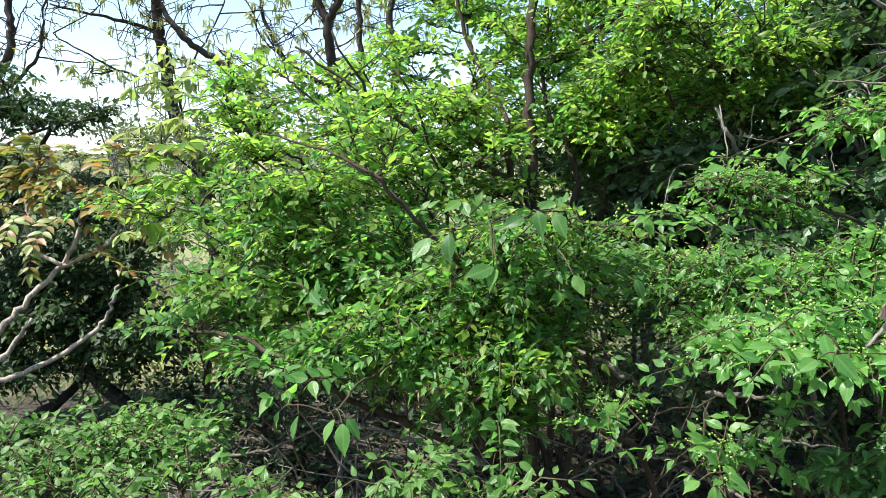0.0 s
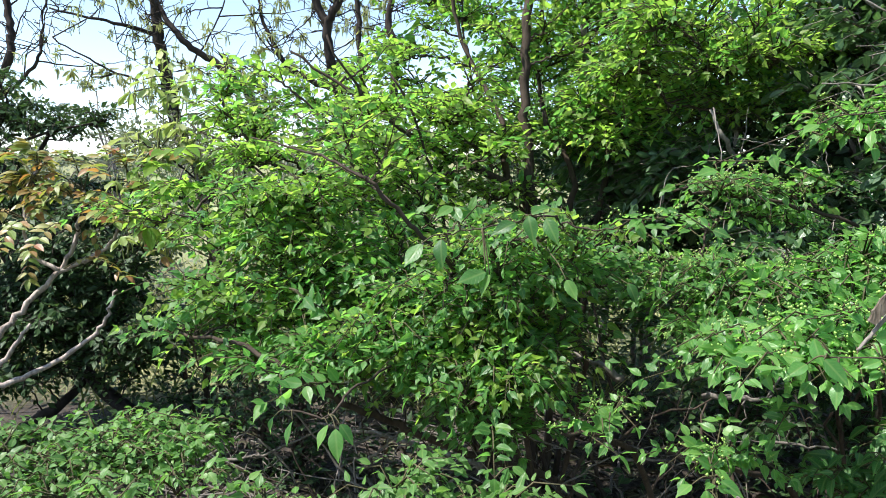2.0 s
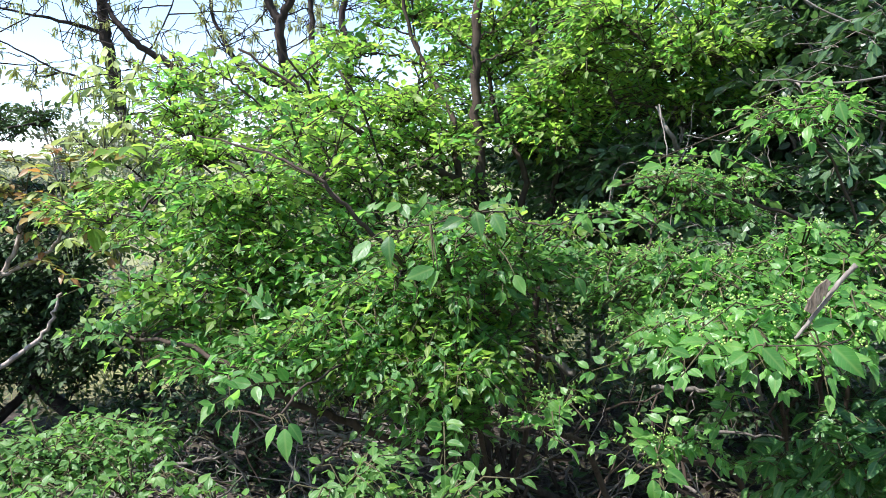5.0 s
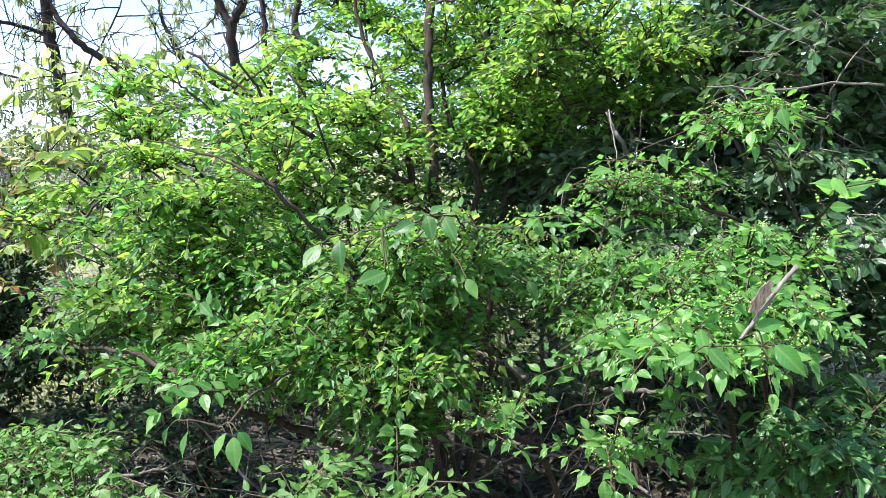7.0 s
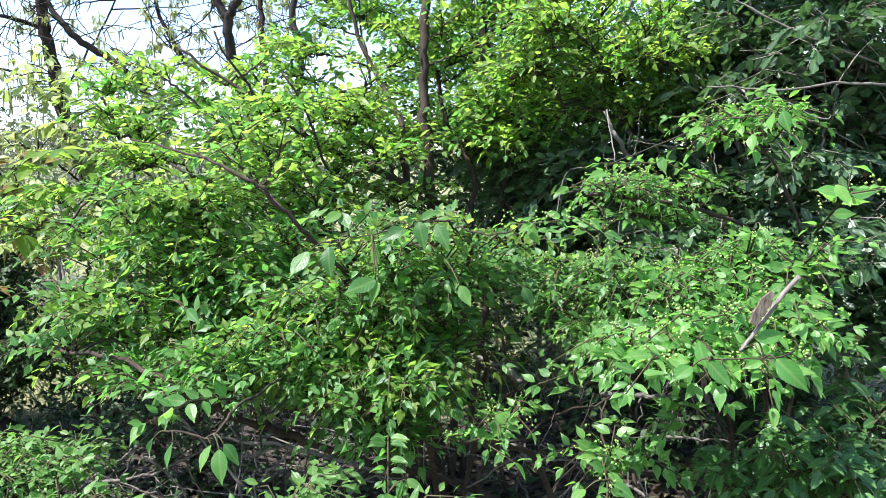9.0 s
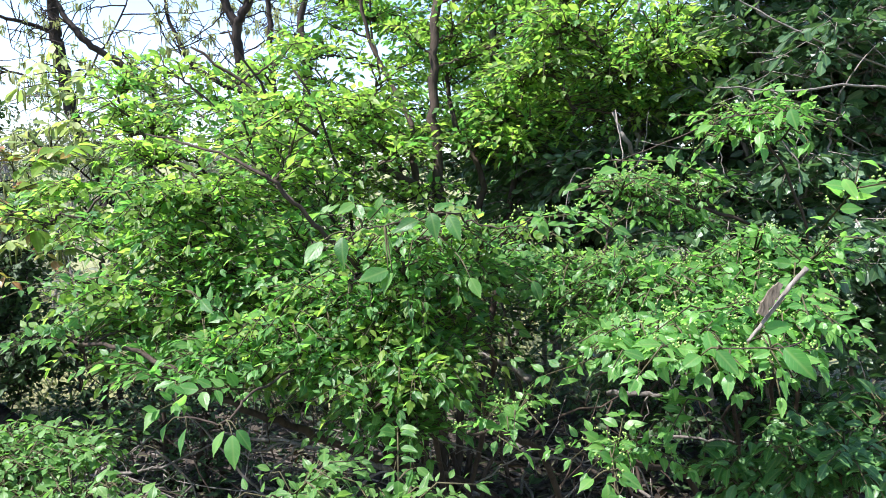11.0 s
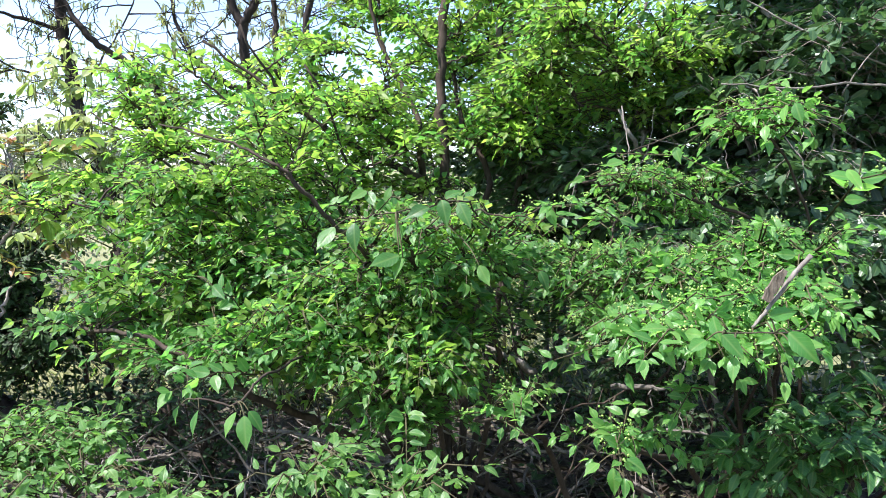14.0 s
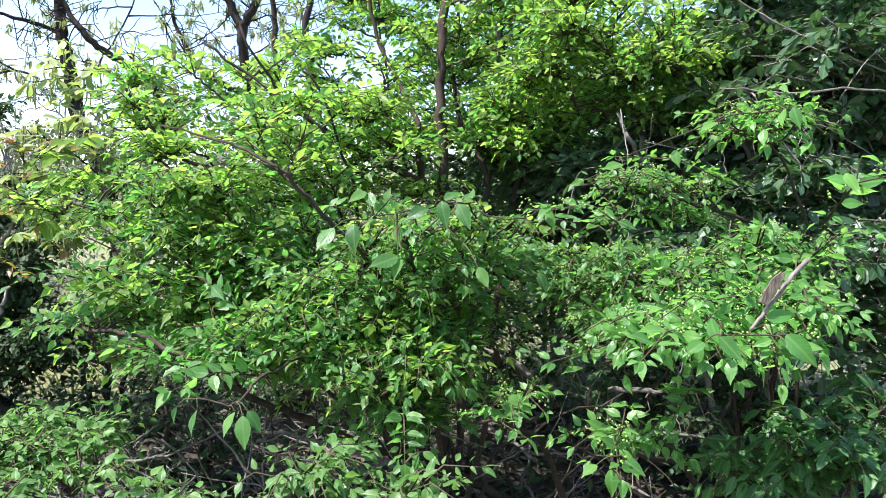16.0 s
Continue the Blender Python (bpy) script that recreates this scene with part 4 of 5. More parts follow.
    s.fill((-0.14, 1.96, 1.57), (0.14, 0.06, 0.06), 5, **upper)
    s.fill((-0.41, 1.95, 1.40), (0.13, 0.06, 0.06), 7, **upper)
    s.fill((0.76, 2.92, 1.74), (0.32, 0.2, 0.15), 30, **middle)
    s.fill((-0.26, 1.95, 1.37), (0.24, 0.1, 0.07), 15, **middle)
    s.fill((0.12, 1.56, 1.08), (0.11, 0.06, 0.09), 9, size=0.033, reach=0.13, shoots=7, young=0.5)
    s.fill((0.20, 1.62, 1.36), (0.22, 0.08, 0.05), 9, size=0.031, reach=0.13, shoots=7, young=0.5)
    # foremost sprays
    s.limb([(0.26, 1.62, 1.40), (0.24, 1.46, 1.43), (0.20, 1.36, 1.45), (0.10, 1.34, 1.43), (0.02, 1.345, 1.42)], 0.0021, 0.001, name="stem", wobble=0.002)
    s.limb([(0.24, 1.46, 1.43), (0.31, 1.43, 1.42), (0.37, 1.41, 1.44)], 0.0018, 0.001, name="stem", wobble=0.002)
    s.limb([(-0.10, 1.60, 1.12), (-0.16, 1.42, 1.12), (-0.19, 1.32, 1.10), (-0.27, 1.36, 1.10)], 0.003, 0.0016, name="stem", wobble=0.002)
    s.shoot((0.28, 1.54, 1.37), (0.42, 1.40, 1.44), size=0.03, vary=(0.75, 1.15), clusters=True)
    s.shoot((-0.19, 1.72, 1.12), (-0.31, 1.59, 1.29), size=0.040, vary=(0.75, 1.15))
    s.shoot((-0.19, 1.57, 1.09), (-0.31, 1.37, 1.11), size=0.050, vary=(0.75, 1.15), sag=0.02)
    s.shoot((0.10, 1.72, 1.09), (-0.05, 1.58, 1.19), size=0.045, vary=(0.75, 1.15))
    s.shoot((0.11, 1.51, 1.02), (0.10, 1.28, 1.00), size=0.040, vary=(0.75, 1.15))
    s.shoot((-0.03, 1.67, 1.13), (-0.16, 1.48, 1.15), size=0.045)
    s.shoot((-0.54, 1.98, 1.21), (-0.64, 1.78, 1.19), size=0.04)
    s.leaf_at((-0.024, 1.33, 1.403), (-0.057, 1.30, 1.362))
    s.leaf_at((0.011, 1.33, 1.410), (0.006, 1.30, 1.362))
    s.leaf_at((0.031, 1.36, 1.466), (0.000, 1.33, 1.452))
    s.leaf_at((0.033, 1.36, 1.464), (0.047, 1.33, 1.438))
    s.leaf_at((0.087, 1.34, 1.412), (0.089, 1.33, 1.364))
    s.leaf_at((0.087, 1.31, 1.355), (0.031, 1.28, 1.339), (0.1, -0.4, 0.9))
    s.leaf_at((0.094, 1.31, 1.350), (0.070, 1.28, 1.322))
    s.leaf_at((0.159, 1.30, 1.451), (0.166, 1.27, 1.408))
    s.leaf_at((0.189, 1.30, 1.447), (0.206, 1.27, 1.404))
    s.leaf_at((0.166, 1.31, 1.453), (0.199, 1.32, 1.477), (0.3, -0.5, 0.8))
    s.leaf_at((0.141, 1.33, 1.437), (0.092, 1.31, 1.425), (0.0, -0.4, 0.9))
    s.leaf_at((0.369, 1.40, 1.435), (0.380, 1.38, 1.400))
    s.leaf_at((0.384, 1.40, 1.427), (0.426, 1.38, 1.425), (0.0, -0.3, 0.9))
    s.leaf_at((0.240, 1.40, 1.329), (0.259, 1.38, 1.290))
    s.leaf_at((0.378, 1.50, 1.308), (0.397, 1.48, 1.269))
    s.leaf_at((-0.277, 1.55, 1.275), (-0.298, 1.52, 1.249))
    s.leaf_at((-0.272, 1.55, 1.277), (-0.243, 1.52, 1.251))
    s.leaf_at((-0.188, 1.30, 1.090), (-0.211, 1.27, 1.055))
    s.leaf_at((-0.172, 1.28, 1.089), (-0.168, 1.25, 1.036))
    s.leaf_at((-0.258, 1.34, 1.084), (-0.273, 1.31, 1.044))
    s.leaf_at((-0.166, 1.29, 1.094), (-0.137, 1.28, 1.059))
    s.leaf_at((-0.295, 1.36, 1.087), (-0.308, 1.34, 1.062))
    s.leaf_at((0.126, 1.30, 1.012), (0.110, 1.28, 0.984))
    s.leaf_at((0.133, 1.30, 1.014), (0.164, 1.28, 0.996))
    ob = thing("spindle_shrub", "large multi-stemmed spindle shrub in fresh green spring leaf", "shrub", at=(0, 0, 0))
    s.finish(ob, SPINDLE_BARK, SPINDLE_LEAF, OVATE_SMALL, single=300, fine=[OVATE_FINE, OVATE_CURLED, OVATE_FLAT], twig=TWIG_BARK, bud_mat=FLOWER, branches=300)
    stub = Wood()
    stub.add(curve([(0.52, 2.70, 1.80), (0.50, 2.65, 1.92), (0.48, 2.61, 2.03)], 6, 0.002), 0.014, 0.011, 9, 0.1)
    stub.link("dead_stub", GREY_BARK, ob, "pale broken dead stem")


reseed(120)
spindle_shrub()


# ---- flowering spindle at the side ----
def flowering_spindle():
    s = Shrub(leaf=0.036, pitch=0.025, droop=-0.1, tilt=0.24, twist=0.2, spread=68)
    gz = 0.3
    s.limb([(1.15, 1.9, gz), (1.00, 1.85, 0.83), (0.87, 1.67, 1.10), (0.73, 1.58, 1.24), (0.59, 1.54, 1.30)], 0.006, 0.004, name="stem")
    s.limb([(1.2, 1.9, gz), (1.03, 1.76, 0.92), (0.88, 1.48, 1.15), (0.69, 1.28, 1.22), (0.57, 1.28, 1.20), (0.46, 1.33, 1.16)], 0.0055, 0.003, name="stem")
    s.limb([(1.2, 2.0, gz), (1.17, 1.88, 1.17), (1.03, 1.80, 1.37), (0.82, 1.75, 1.45), (0.62, 1.70, 1.48), (0.51, 1.66, 1.49)], 0.006, 0.003, name="stem")
    s.limb([(1.17, 1.88, 1.17), (1.07, 1.70, 1.40), (0.93, 1.61, 1.58), (0.81, 1.62, 1.63)], 0.0042, 0.002, name="stem")
    s.limb([(1.0, 1.8, gz), (0.80, 1.65, 0.80), (0.60, 1.46, 0.94), (0.48, 1.36, 1.01)], 0.01, 0.003, name="stem")
    s.limb([(0.7, 1.9, gz), (0.49, 1.75, 0.80), (0.37, 1.56, 0.97), (0.24, 1.46, 1.02)], 0.01, 0.003, name="stem")
    kw = dict(clusters=True, shoots=7, reach=0.13, size=0.035, leafy=0.55, lift=(-0.15, 0.25))
    small = dict(clusters=True, shoots=8, reach=0.125, size=0.028, leafy=0.55, lift=(-0.15, 0.25))
    s.fill((0.61, 1.64, 1.28), (0.19, 0.16, 0.045), 13, **small)
    s.fill((0.72, 1.49, 1.30), (0.16, 0.15, 0.06), 14, **kw)
    s.fill((0.60, 1.56, 1.19), (0.13, 0.15, 0.03), 9, **small)
    s.fill((0.61, 1.26, 1.21), (0.13, 0.12, 0.03), 13, **kw)
    s.fill((0.76, 1.22, 1.25), (0.08, 0.1, 0.03), 5, **kw)
    s.fill((0.74, 1.75, 1.48), (0.17, 0.12, 0.04), 7, **small)
    s.fill((0.72, 1.85, 1.39), (0.16, 0.1, 0.04), 5, shoots=5, reach=0.13, size=0.034)
    s.fill((0.88, 1.62, 1.61), (0.12, 0.1, 0.035), 6, **kw)
    s.fill((0.92, 1.49, 1.36), (0.12, 0.12, 0.06), 6, **kw)
    s.fill((0.53, 1.36, 0.98), (0.05, 0.08, 0.02), 3, clusters=True, shoots=4, reach=0.12)
    s.fill((0.32, 1.51, 1.02), (0.07, 0.08, 0.02), 3, clusters=True, shoots=4, reach=0.12)
    s.limb([(0.88, 1.48, 1.15), (0.78, 1.22, 1.24), (0.66, 1.06, 1.26), (0.56, 1.07, 1.26)], 0.002, 0.001, name="stem", wobble=0.002)
    s.limb([(0.93, 1.61, 1.58), (0.89, 1.46, 1.62), (0.83, 1.41, 1.635), (0.72, 1.46, 1.615), (0.55, 1.52, 1.54)], 0.002, 0.001, name="stem", wobble=0.002)
    s.shoot((0.55, 1.17, 1.23), (0.40, 0.98, 1.24), size=0.038, vary=(0.75, 1.15), clusters=True)
    s.shoot((0.83, 1.26, 1.42), (0.81, 1.06, 1.50), size=0.038, vary=(0.75, 1.15), clusters=True)
    s.shoot((0.66, 1.44, 1.07), (0.57, 1.30, 1.07), size=0.038, vary=(0.75, 1.15))
    s.shoot((0.57, 1.50, 1.39), (0.37, 1.38, 1.44), size=0.038, clusters=True)
    s.shoot((0.90, 1.71, 1.49), (0.56, 1.59, 1.55), size=0.034, vary=(0.75, 1.15))
    s.shoot((0.82, 1.70, 1.47), (0.50, 1.61, 1.50), size=0.040, clusters=True)
    s.shoot((0.94, 1.63, 1.59), (0.69, 1.54, 1.64), size=0.037, vary=(0.75, 1.15))
    s.shoot((0.64, 1.38, 1.17), (0.35, 1.26, 1.18), size=0.042, clusters=True, vary=(0.8, 1.15))
    s.shoot((0.70, 1.42, 1.08), (0.57, 1.27, 1.07), size=0.037, vary=(0.75, 1.15))
    s.shoot((0.48, 1.36, 1.02), (0.45, 1.18, 1.00), size=0.042, clusters=True)
    s.shoot((0.20, 1.51, 1.01), (0.32, 1.31, 1.03), size=0.042, clusters=True, vary=(0.8, 1.15))
    s.shoot((0.67, 1.29, 1.27), (0.48, 1.13, 1.27), size=0.042, clusters=True)
    s.shoot((0.75, 1.23, 1.25), (0.56, 1.14, 1.30), size=0.035, clusters=True)
    s.leaf_at((0.629, 1.02, 1.268), (0.657, 0.98, 1.229))
    s.leaf_at((0.545, 1.05, 1.260), (0.574, 1.03, 1.224))
    s.leaf_at((0.535, 1.08, 1.246), (0.495, 1.06, 1.237), (0.0, -0.5, 0.9))
    s.leaf_at((0.554, 1.10, 1.279), (0.550, 1.07, 1.240))
    s.leaf_at((0.643, 1.10, 1.278), (0.691, 1.09, 1.290), (0.0, -0.5, 0.9))
    s.leaf_at((0.565, 1.05, 1.226), (0.551, 1.03, 1.193))
    s.leaf_at((0.634, 1.02, 1.250), (0.687, 1.01, 1.256), (0.0, -0.5, 0.9))
    s.leaf_at((0.420, 1.30, 1.159), (0.366, 1.28, 1.161), (0.0, -0.5, 0.9))
    s.leaf_at((0.486, 1.28, 1.151), (0.490, 1.26, 1.116))
    s.leaf_at((0.594, 1.32, 1.066), (0.572, 1.30, 1.030))
    s.leaf_at((0.598, 1.32, 1.070), (0.636, 1.31, 1.088))
    s.leaf_at((0.437, 1.20, 1.011), (0.437, 1.18, 0.966))
    s.leaf_at((0.468, 1.22, 1.018), (0.504, 1.20, 0.996))
    s.leaf_at((0.420, 1.22, 1.012), (0.384, 1.20, 1.000))
    s.leaf_at((0.830, 1.40, 1.636), (0.809, 1.38, 1.598))
    s.leaf_at((0.848, 1.40, 1.640), (0.852, 1.38, 1.594))
    s.leaf_at((0.718, 1.45, 1.613), (0.674, 1.43, 1.597))
    s.leaf_at((0.801, 1.42, 1.598), (0.788, 1.40, 1.562))
    s.leaf_at((0.888, 1.40, 1.576), (0.854, 1.39, 1.548), (0.2, -0.5, 0.8))
    s.leaf_at((0.654, 1.50, 1.560), (0.657, 1.48, 1.522))
    s.leaf_at((0.548, 1.50, 1.529), (0.496, 1.48, 1.523), (0.0, -0.3, 0.9))
    s.leaf_at((0.794, 1.15, 1.505), (0.803, 1.12, 1.470))
    s.leaf_at((0.821, 1.15, 1.532), (0.855, 1.14, 1.530), (0.0, -0.5, 0.8))
    ob = thing("flowering_spindle", "spindle shrub with pale green flower clusters and arching sprays", "shrub")
    s.finish(ob, SPINDLE_BARK, FLOWERING_LEAF, OVATE, single=300, fine=[OVATE_FINE, OVATE_CURLED, OVATE_FLAT], twig=TWIG_BARK, bud_mat=FLOWER, branches=300)


reseed(121)
flowering_spindle()


# ---- glossy evergreen shrub ----
def evergreen_shrub():
    s = Shrub(leaf=0.056, pitch=0.028, spread=50, droop=0.25, jitter=0.5, tilt=0.35, twist=0.25)
    gz = 0.35
    s.limb([(1.35, 2.55, gz), (1.09, 2.38, 1.19), (0.92, 2.31, 1.54), (0.87, 2.34, 1.84), (0.92, 2.37, 2.18)], 0.011, 0.005, name="stem", wobble=0.012)
    s.limb([(1.5, 2.5, gz), (1.28, 2.29, 1.28), (1.19, 2.22, 1.62), (1.20, 2.14, 1.87), (1.17, 2.16, 2.15)], 0.011, 0.005, name="stem", wobble=0.012)
    s.limb([(1.7, 2.4, gz), (1.52, 2.19, 1.29), (1.45, 2.12, 1.69), (1.33, 2.05, 1.97)], 0.011, 0.005, name="stem")
    s.limb([(0.87, 2.21, 1.55), (0.78, 2.12, 1.63), (0.75, 2.13, 1.70)], 0.008, 0.004)
    s.limb([(1.37, 1.83, 1.74), (1.21, 1.80, 1.74), (1.05, 1.76, 1.72), (0.88, 1.78, 1.73)], 0.0034, 0.0018, grow=False, wobble=0.001)
    s.limb([(1.44, 1.93, 1.80), (1.18, 1.86, 1.86), (1.04, 1.88, 1.93), (0.93, 1.90, 2.00)], 0.003, 0.0018, grow=False, wobble=0.001)
    s.fill((1.22, 2.39, 1.83), (0.28, 0.28, 0.28), 64, shoots=6, reach=0.17)
    s.fill((1.26, 2.12, 1.69), (0.28, 0.3, 0.36), 60, shoots=6, reach=0.17)
    s.fill((0.96, 2.41, 1.49), (0.3, 0.25, 0.18), 34, shoots=6, reach=0.17)
    s.fill((1.20, 2.09, 1.26), (0.34, 0.25, 0.15), 36, shoots=6, reach=0.17)
    s.fill((0.75, 2.71, 1.48), (0.25, 0.2, 0.2), 22, shoots=6, reach=0.17)
    s.fill((0.64, 3.03, 1.69), (0.2, 0.12, 0.16), 28, shoots=7, reach=0.15)
    s.fill((0.76, 3.01, 1.48), (0.2, 0.2, 0.18), 30, shoots=6, reach=0.17)
    s.fill((1.56, 2.21, 1.65), (0.2, 0.2, 0.2), 44, shoots=6, reach=0.17)
    s.fill((1.60, 2.33, 1.96), (0.22, 0.2, 0.15), 36, shoots=6, reach=0.17)
    s.fill((1.79, 2.15, 1.36), (0.3, 0.3, 0.35), 44, shoots=6, reach=0.17)
    # unseen crown overhead, added to shade the leaves beneath
    s.fill((1.39, 2.17, 2.23), (0.4, 0.4, 0.16), 40, shoots=6, reach=0.17)
    s.fill((1.34, 1.79, 1.23), (0.3, 0.25, 0.2), 26, shoots=6, reach=0.17)
    s.fill((1.40, 1.76, 1.00), (0.3, 0.25, 0.12), 16, shoots=6, reach=0.17)
    # thin bare grey twigs inside the shrub
    for k in range(56):
        heart = np.array((1.02, 2.2, 1.55) if k < 24 else (1.28, 2.0, 1.72))
        p = heart + rng.normal(0, 1, 3) * np.array([0.2, 0.1, 0.17])
        d = unit(np.array([rng.normal(0, 0.7), rng.normal(0, 0.3), rng.normal(0.2, 0.6)]))
        bend = rng.normal(0, 0.03, 3)
        s.limb([p - d * 0.1, p + bend, p + d * rng.uniform(0.06, 0.14)], rng.uniform(0.0012, 0.0024), 0.001, name="twig", sides=5, wobble=0.0012, grow=False)
    ob = thing("evergreen_shrub", "dense evergreen shrub with glossy dark leaves and thin grey branches", "shrub")
    s.finish(ob, GREY_BARK, EVERGREEN_LEAF, BROAD_SMALL, single=300, fine=BROAD, branches=300)
    old = Leaves()
    for k in rng.integers(0, len(s.leaves.p), 240):
        p = s.leaves.p[k]
        if p[1] < 2.15 and len(old.p) < 16:
            old.add(p + np.array([0.01, -0.03, -0.01]), s.leaves.a[k] - np.array([0, 0, 0.4]), 0.05, s.leaves.r[k])
    if old.p:
        old.link(BROAD, OLD_LEAF, ob, single=len(old.p))


reseed(122)
evergreen_shrub()


# ---- low plants in front ----
def low_shrub(name, label, clumps, base, leaf, single, mat=LOW_LEAF, shape=OVATE, fine=None):
    s = Shrub(leaf=leaf, pitch=0.022, droop=0.2, tilt=0.3)
    bx, by = base
    gz = float(ground_height(np.float64(bx), np.float64(by)))
    for centre, radii, count in clumps:
        c = np.array(centre)
        s.limb([(bx + rng.normal(0, 0.08), by + rng.normal(0, 0.08), gz - 0.03), (c + np.array([bx, by, gz])) / 2 + rng.normal(0, 0.03, 3), c - np.array([0, 0, radii[2]])], 0.007, 0.003, name="stem")
        s.fill(c, radii, count, shoots=5, reach=0.13, up=0.25)
    ob = thing(name, label, "shrub", group="low plants in front")
    s.finish(ob, SPINDLE_BARK, mat, shape, single=single, fine=fine or [OVATE_FINE, OVATE_CURLED, OVATE_FLAT], twig=TWIG_BARK, branches=100)


reseed(123)
low_shrub("low_shrub", "low dense shrub with light green leaflets", [((-0.69, 1.70, 0.89), (0.17, 0.16, 0.05), 26), ((-0.86, 1.60, 0.89), (0.18, 0.16, 0.05), 26), ((-0.56, 1.60, 0.87), (0.08, 0.1, 0.03), 5), ((-0.99, 1.55, 0.89), (0.15, 0.15, 0.06), 8), ((-0.70, 1.40, 0.89), (0.14, 0.08, 0.03), 7)], (-0.75, 1.75), 0.029, 250)
reseed(124)
low_shrub("low_shrub", "fresh green leafy shoots in front of the dark undergrowth", [((-0.37, 1.45, 0.85), (0.05, 0.06, 0.02), 3), ((-0.08, 1.26, 0.98), (0.035, 0.05, 0.02), 4), ((0.06, 1.21, 0.955), (0.06, 0.05, 0.015), 3), ((-0.01, 1.26, 0.9), (0.05, 0.05, 0.02), 2), ((0.13, 1.26, 0.91), (0.03, 0.05, 0.015), 2)], (0.0, 1.5), 0.032, 150)
reseed(125)
low_shrub("low_shrub", "green narrow-leaved plant in the shade", [((0.93, 1.30, 0.98), (0.1, 0.1, 0.05), 11), ((0.82, 1.41, 0.88), (0.1, 0.1, 0.04), 7), ((1.09, 1.39, 1.01), (0.1, 0.1, 0.06), 6)], (0.95, 1.5), 0.044, 60, PRIVET_LEAF, LEAFLET, [LEAFLET])


# ---- dead wood ----
def fallen_branch(points, r, label="grey dead branch lying in the undergrowth", wobble=0.006):
    w = Wood()
    line = curve(points, 5, wobble)
    w.add(line, r, r * 0.4, 7, 0.12)
    ob = w.link("fallen_branch", DEAD_WOOD)
    tagged(ob, label, "branch", "dead branches under the shrubs")
    for k in rng.integers(2, len(line) - 1, 3):
        twig = Wood()
        d = unit(rng.normal(0, 1, 3) + np.array([0, 0, 0.4]))
        twig.add(curve([line[k], line[k] + d * rng.uniform(0.06, 0.2)], 3, 0.006), r * 0.4, r * 0.15, 5)
        twig.link("side_twig", DEAD_WOOD, ob)


def dim_brush():
    # filler shrub added for the shaded interior, with shade in its leaf colour
    s = Shrub(leaf=0.045, pitch=0.03, jitter=0.5)
    for k in range(9):
        x = 0.45 + 0.14 * k
        y = 2.35 + 0.25 * math.sin(k * 2.1)
        z = float(ground_height(np.float64(x), np.float64(y)))
        s.limb([(x, y, z - 0.03), (x + rng.normal(0, 0.08), y + rng.normal(0, 0.08), z + 0.3), (x + rng.normal(0, 0.2), y + rng.normal(0, 0.15), z + rng.uniform(0.4, 0.75))], 0.009, 0.003, name="stem", wobble=0.01)
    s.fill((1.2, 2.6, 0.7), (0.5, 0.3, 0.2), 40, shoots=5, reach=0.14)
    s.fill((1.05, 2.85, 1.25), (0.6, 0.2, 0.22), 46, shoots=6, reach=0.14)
    ob = thing("shade_shrub", "straggling shrub with bare twigs, coloured dark for deep shade", "shrub")
    s.finish(ob, SPINDLE_BARK, SHADE_DARK_LEAF, OVATE, branches=100)


reseed(126)
dim_brush()


def scatter_branches(count):
    for _ in range(count):
        x, y = rng.uniform(-0.9, 1.5), rng.uniform(1.9, 3.2)
        a, length = rng.uniform(0, 3.14), rng.uniform(0.3, 0.9)
        pts = []
        for t in (-0.5, 0.0, 0.5):
            px, py = x + math.cos(a) * length * t, y + math.sin(a) * length * t
            pts.append((px, py, float(ground_height(np.float64(px), np.float64(py))) + rng.uniform(0.01, 0.12)))
        fallen_branch(pts, rng.uniform(0.003, 0.009))


reseed(127)
scatter_branches(60)
fallen_branch([(0.69, 1.97, 0.945), (0.77, 1.92, 0.957), (0.83, 1.90, 0.957), (0.89, 1.95, 0.94)], 0.008, "pale weathered dead branch under the sprays", 0.002)
fallen_branch([(0.50, 2.06, 0.97), (0.44, 2.11, 1.00), (0.35, 2.17, 1.03)], 0.011)
fallen_branch([(0.13, 2.24, 0.66), (-0.15, 2.34, 0.71), (-0.41, 2.44, 0.73)], 0.009)


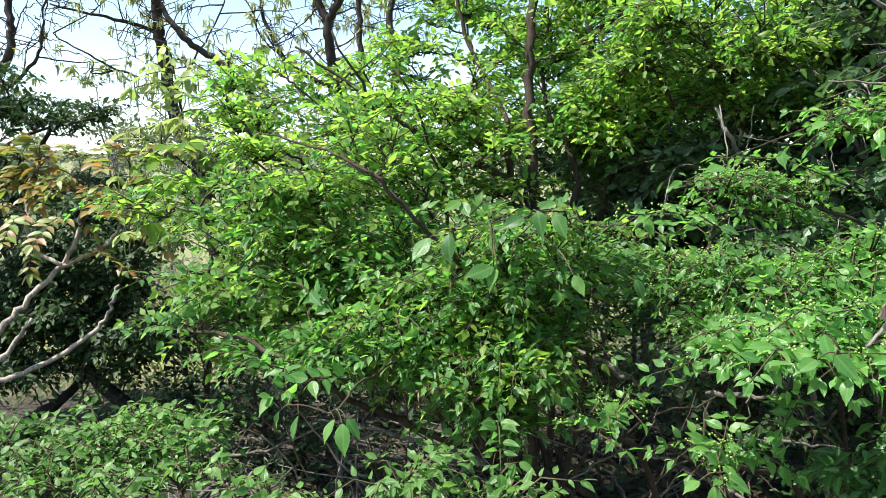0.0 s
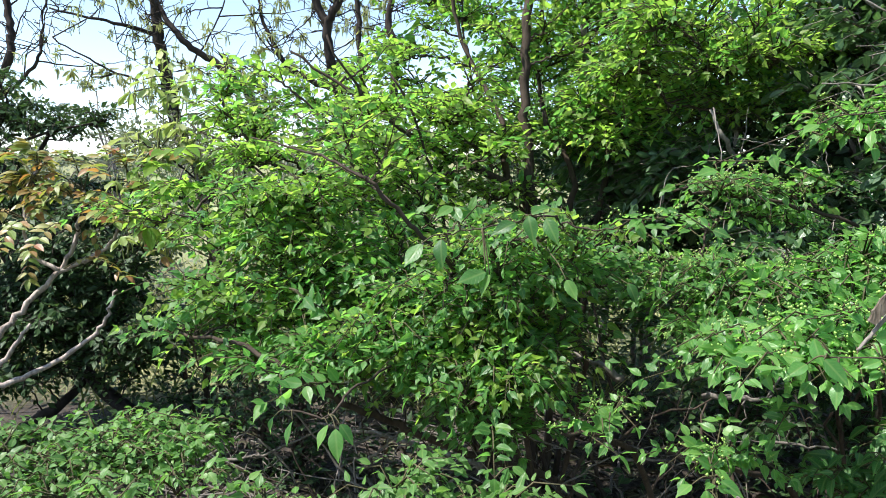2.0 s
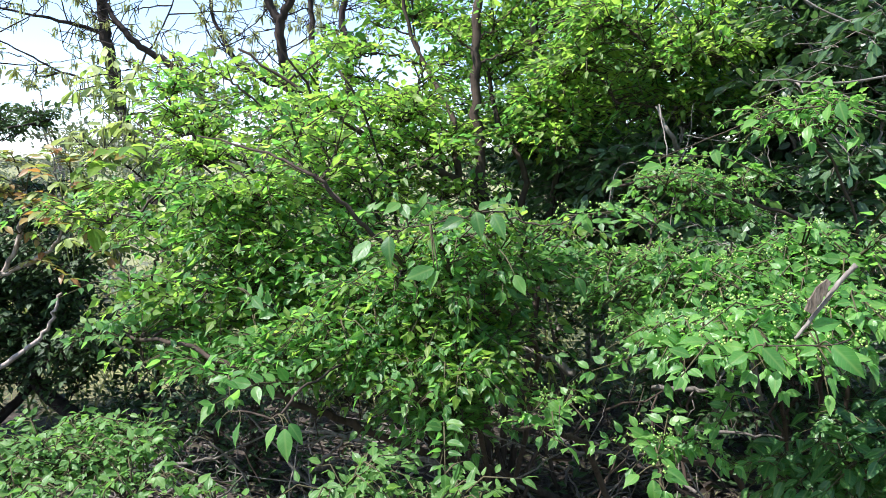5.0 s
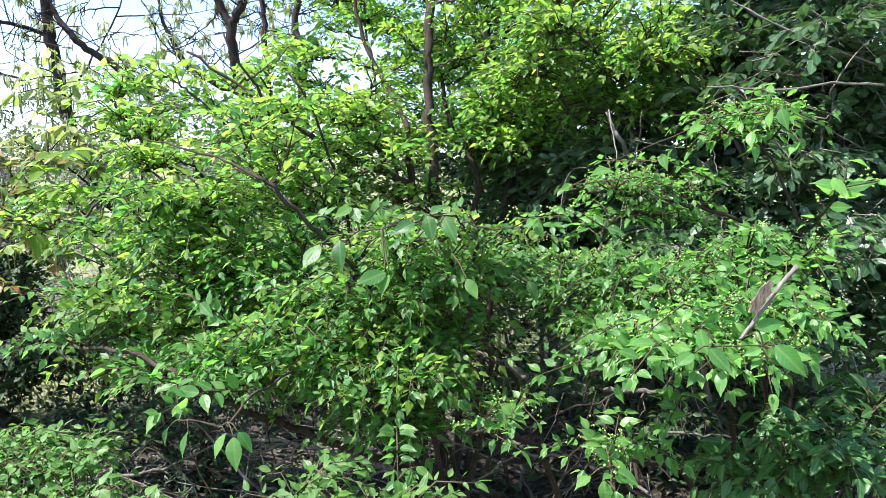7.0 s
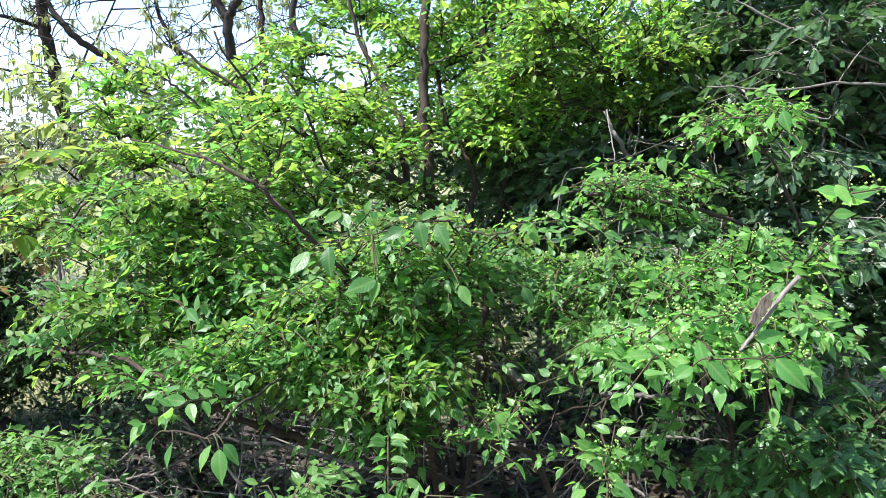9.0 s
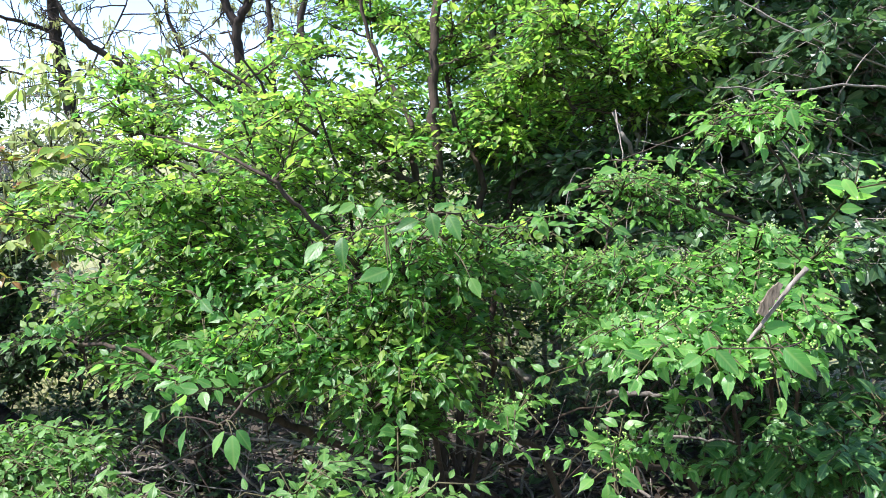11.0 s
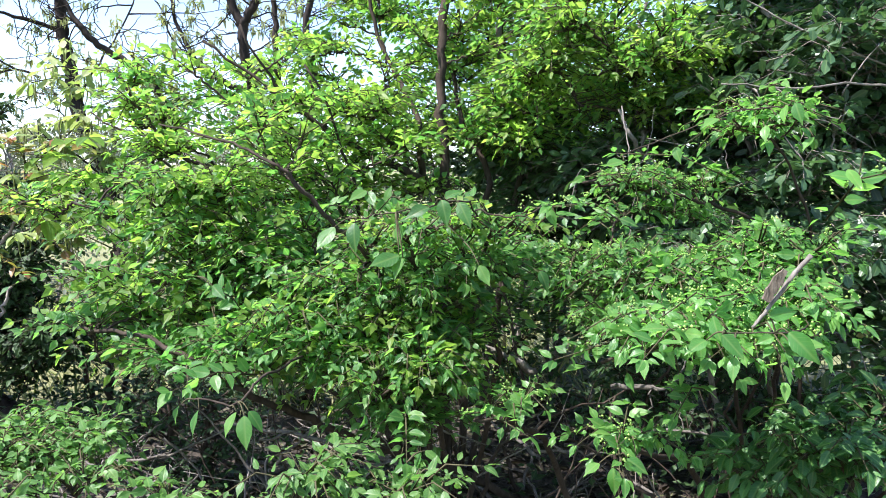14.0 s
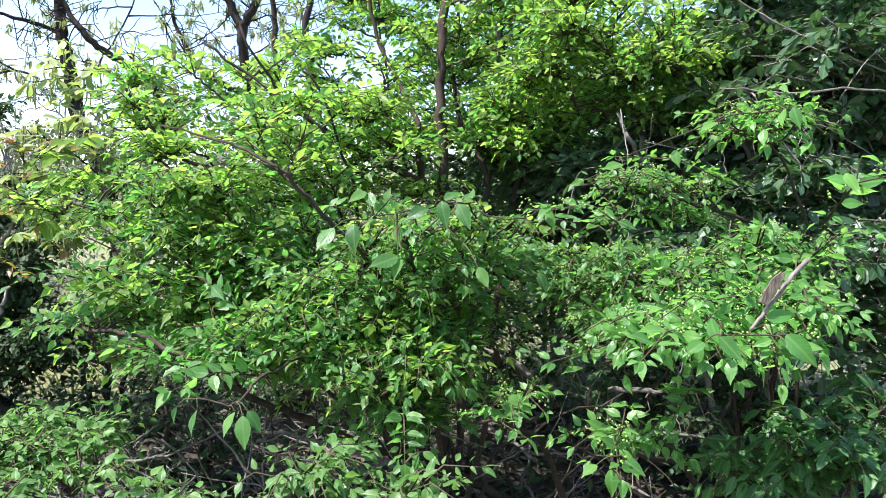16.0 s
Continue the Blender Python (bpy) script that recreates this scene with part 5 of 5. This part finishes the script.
for start, middle, end in (
    ((-0.66, 2.12, 0.74), (-0.55, 2.05, 0.82), (-0.50, 2.03, 0.85)), ((-0.50, 2.05, 0.81), (-0.43, 2.05, 0.74), (-0.34, 1.98, 0.62)),
    ((-0.62, 2.05, 0.75), (-0.48, 2.04, 0.77), (-0.33, 2.08, 0.83)), ((-0.25, 2.05, 0.80), (-0.17, 2.04, 0.82), (-0.10, 2.06, 0.83)),
    ((-0.21, 2.05, 0.73), (-0.15, 2.02, 0.80), (-0.10, 2.06, 0.84)), ((-0.30, 2.05, 0.81), (-0.23, 2.03, 0.77), (-0.17, 2.06, 0.72)),
    ((0.17, 2.05, 0.86), (0.26, 2.02, 0.82), (0.36, 2.05, 0.77)), ((0.50, 2.05, 0.75), (0.60, 2.03, 0.75), (0.72, 2.06, 0.73)),
    ((0.88, 2.05, 0.80), (1.00, 2.03, 0.79), (1.12, 2.06, 0.77)), ((-0.30, 2.10, 0.98), (-0.22, 2.06, 1.08), (-0.18, 2.08, 1.15)),
    ((-0.05, 2.05, 0.60), (0.07, 2.03, 0.73), (0.20, 2.06, 0.70)), ((0.34, 2.05, 0.68), (0.46, 2.03, 0.76), (0.60, 2.06, 0.78)),
):
    fallen_branch([start, middle, end], rng.uniform(0.0028, 0.0055), "thin pale dead twig caught in the undergrowth", 0.003)


def dead_tangle():
    """Leafless thin stems that lean through each other in the shade under the sprays."""
    ob = thing("dead_thicket", "tangle of thin leafless grey-brown stems in deep shade", "thicket")
    for _ in range(85):
        x, y = rng.uniform(-0.75, 1.5), rng.uniform(1.95, 2.6)
        z = float(ground_height(np.float64(x), np.float64(y)))
        way = np.array([rng.normal(0, 0.35), rng.normal(0, 0.15), rng.uniform(0.1, 0.62)])
        foot = np.array([x, y, z - 0.02])
        w = Wood()
        w.add(curve([foot, foot + way * 0.5 + rng.normal(0, 0.03, 3), foot + way], 5, 0.004), rng.uniform(0.002, 0.0055), 0.0012, 5, 0.08)
        w.link("stem", GREY_BARK if rng.random() < 0.25 else SPINDLE_BARK, ob)


reseed(131)
dead_tangle()


def broken_branch():
    """A snapped grey branch with a flake of split wood still on it."""
    w = Wood()
    w.add(curve([(0.623, 1.110, 1.259), (0.638, 1.105, 1.281), (0.664, 1.100, 1.320), (0.684, 1.095, 1.350), (0.702, 1.090, 1.372)], 5, 0.0004), 0.0026, 0.0042, 7, 0.06)
    ob = w.link("broken_branch", GREY_BARK)
    tagged(ob, "snapped grey dead branch with split wood among the sprays", "branch", "dead branches under the shrubs")
    a, b = np.array((0.638, 1.096, 1.300)), np.array((0.666, 1.088, 1.347))
    along, across = unit(b - a), unit(np.cross(b - a, (0.2, 1.0, 0.1)))
    depth = np.cross(along, across)
    v, f, n = [], [], 12
    for i in range(n):
        t = i / (n - 1)
        half = 0.0068 * (0.35 + 0.9 * math.sin(math.pi * (0.12 + 0.8 * t))) * rng.uniform(0.82, 1.1)
        p = a + (b - a) * t + across * rng.normal(0.006, 0.0008)
        for sx, sz in ((-1, -1), (1, -1), (1, 1), (-1, 1)):
            v.append((p + across * half * sx + depth * 0.0035 * sz * (1 - 0.5 * t)).tolist())
    for i in range(n - 1):
        for k in range(4):
            f.append((4 * i + k, 4 * i + (k + 1) % 4, 4 * i + 4 + (k + 1) % 4, 4 * i + 4 + k))
    f += [(3, 2, 1, 0), tuple(4 * (n - 1) + k for k in range(4))]
    link_mesh("split_wood", v, f, SPLIT_WOOD, ob, label="brown flake of split wood", smooth=False)


reseed(128)
broken_branch()
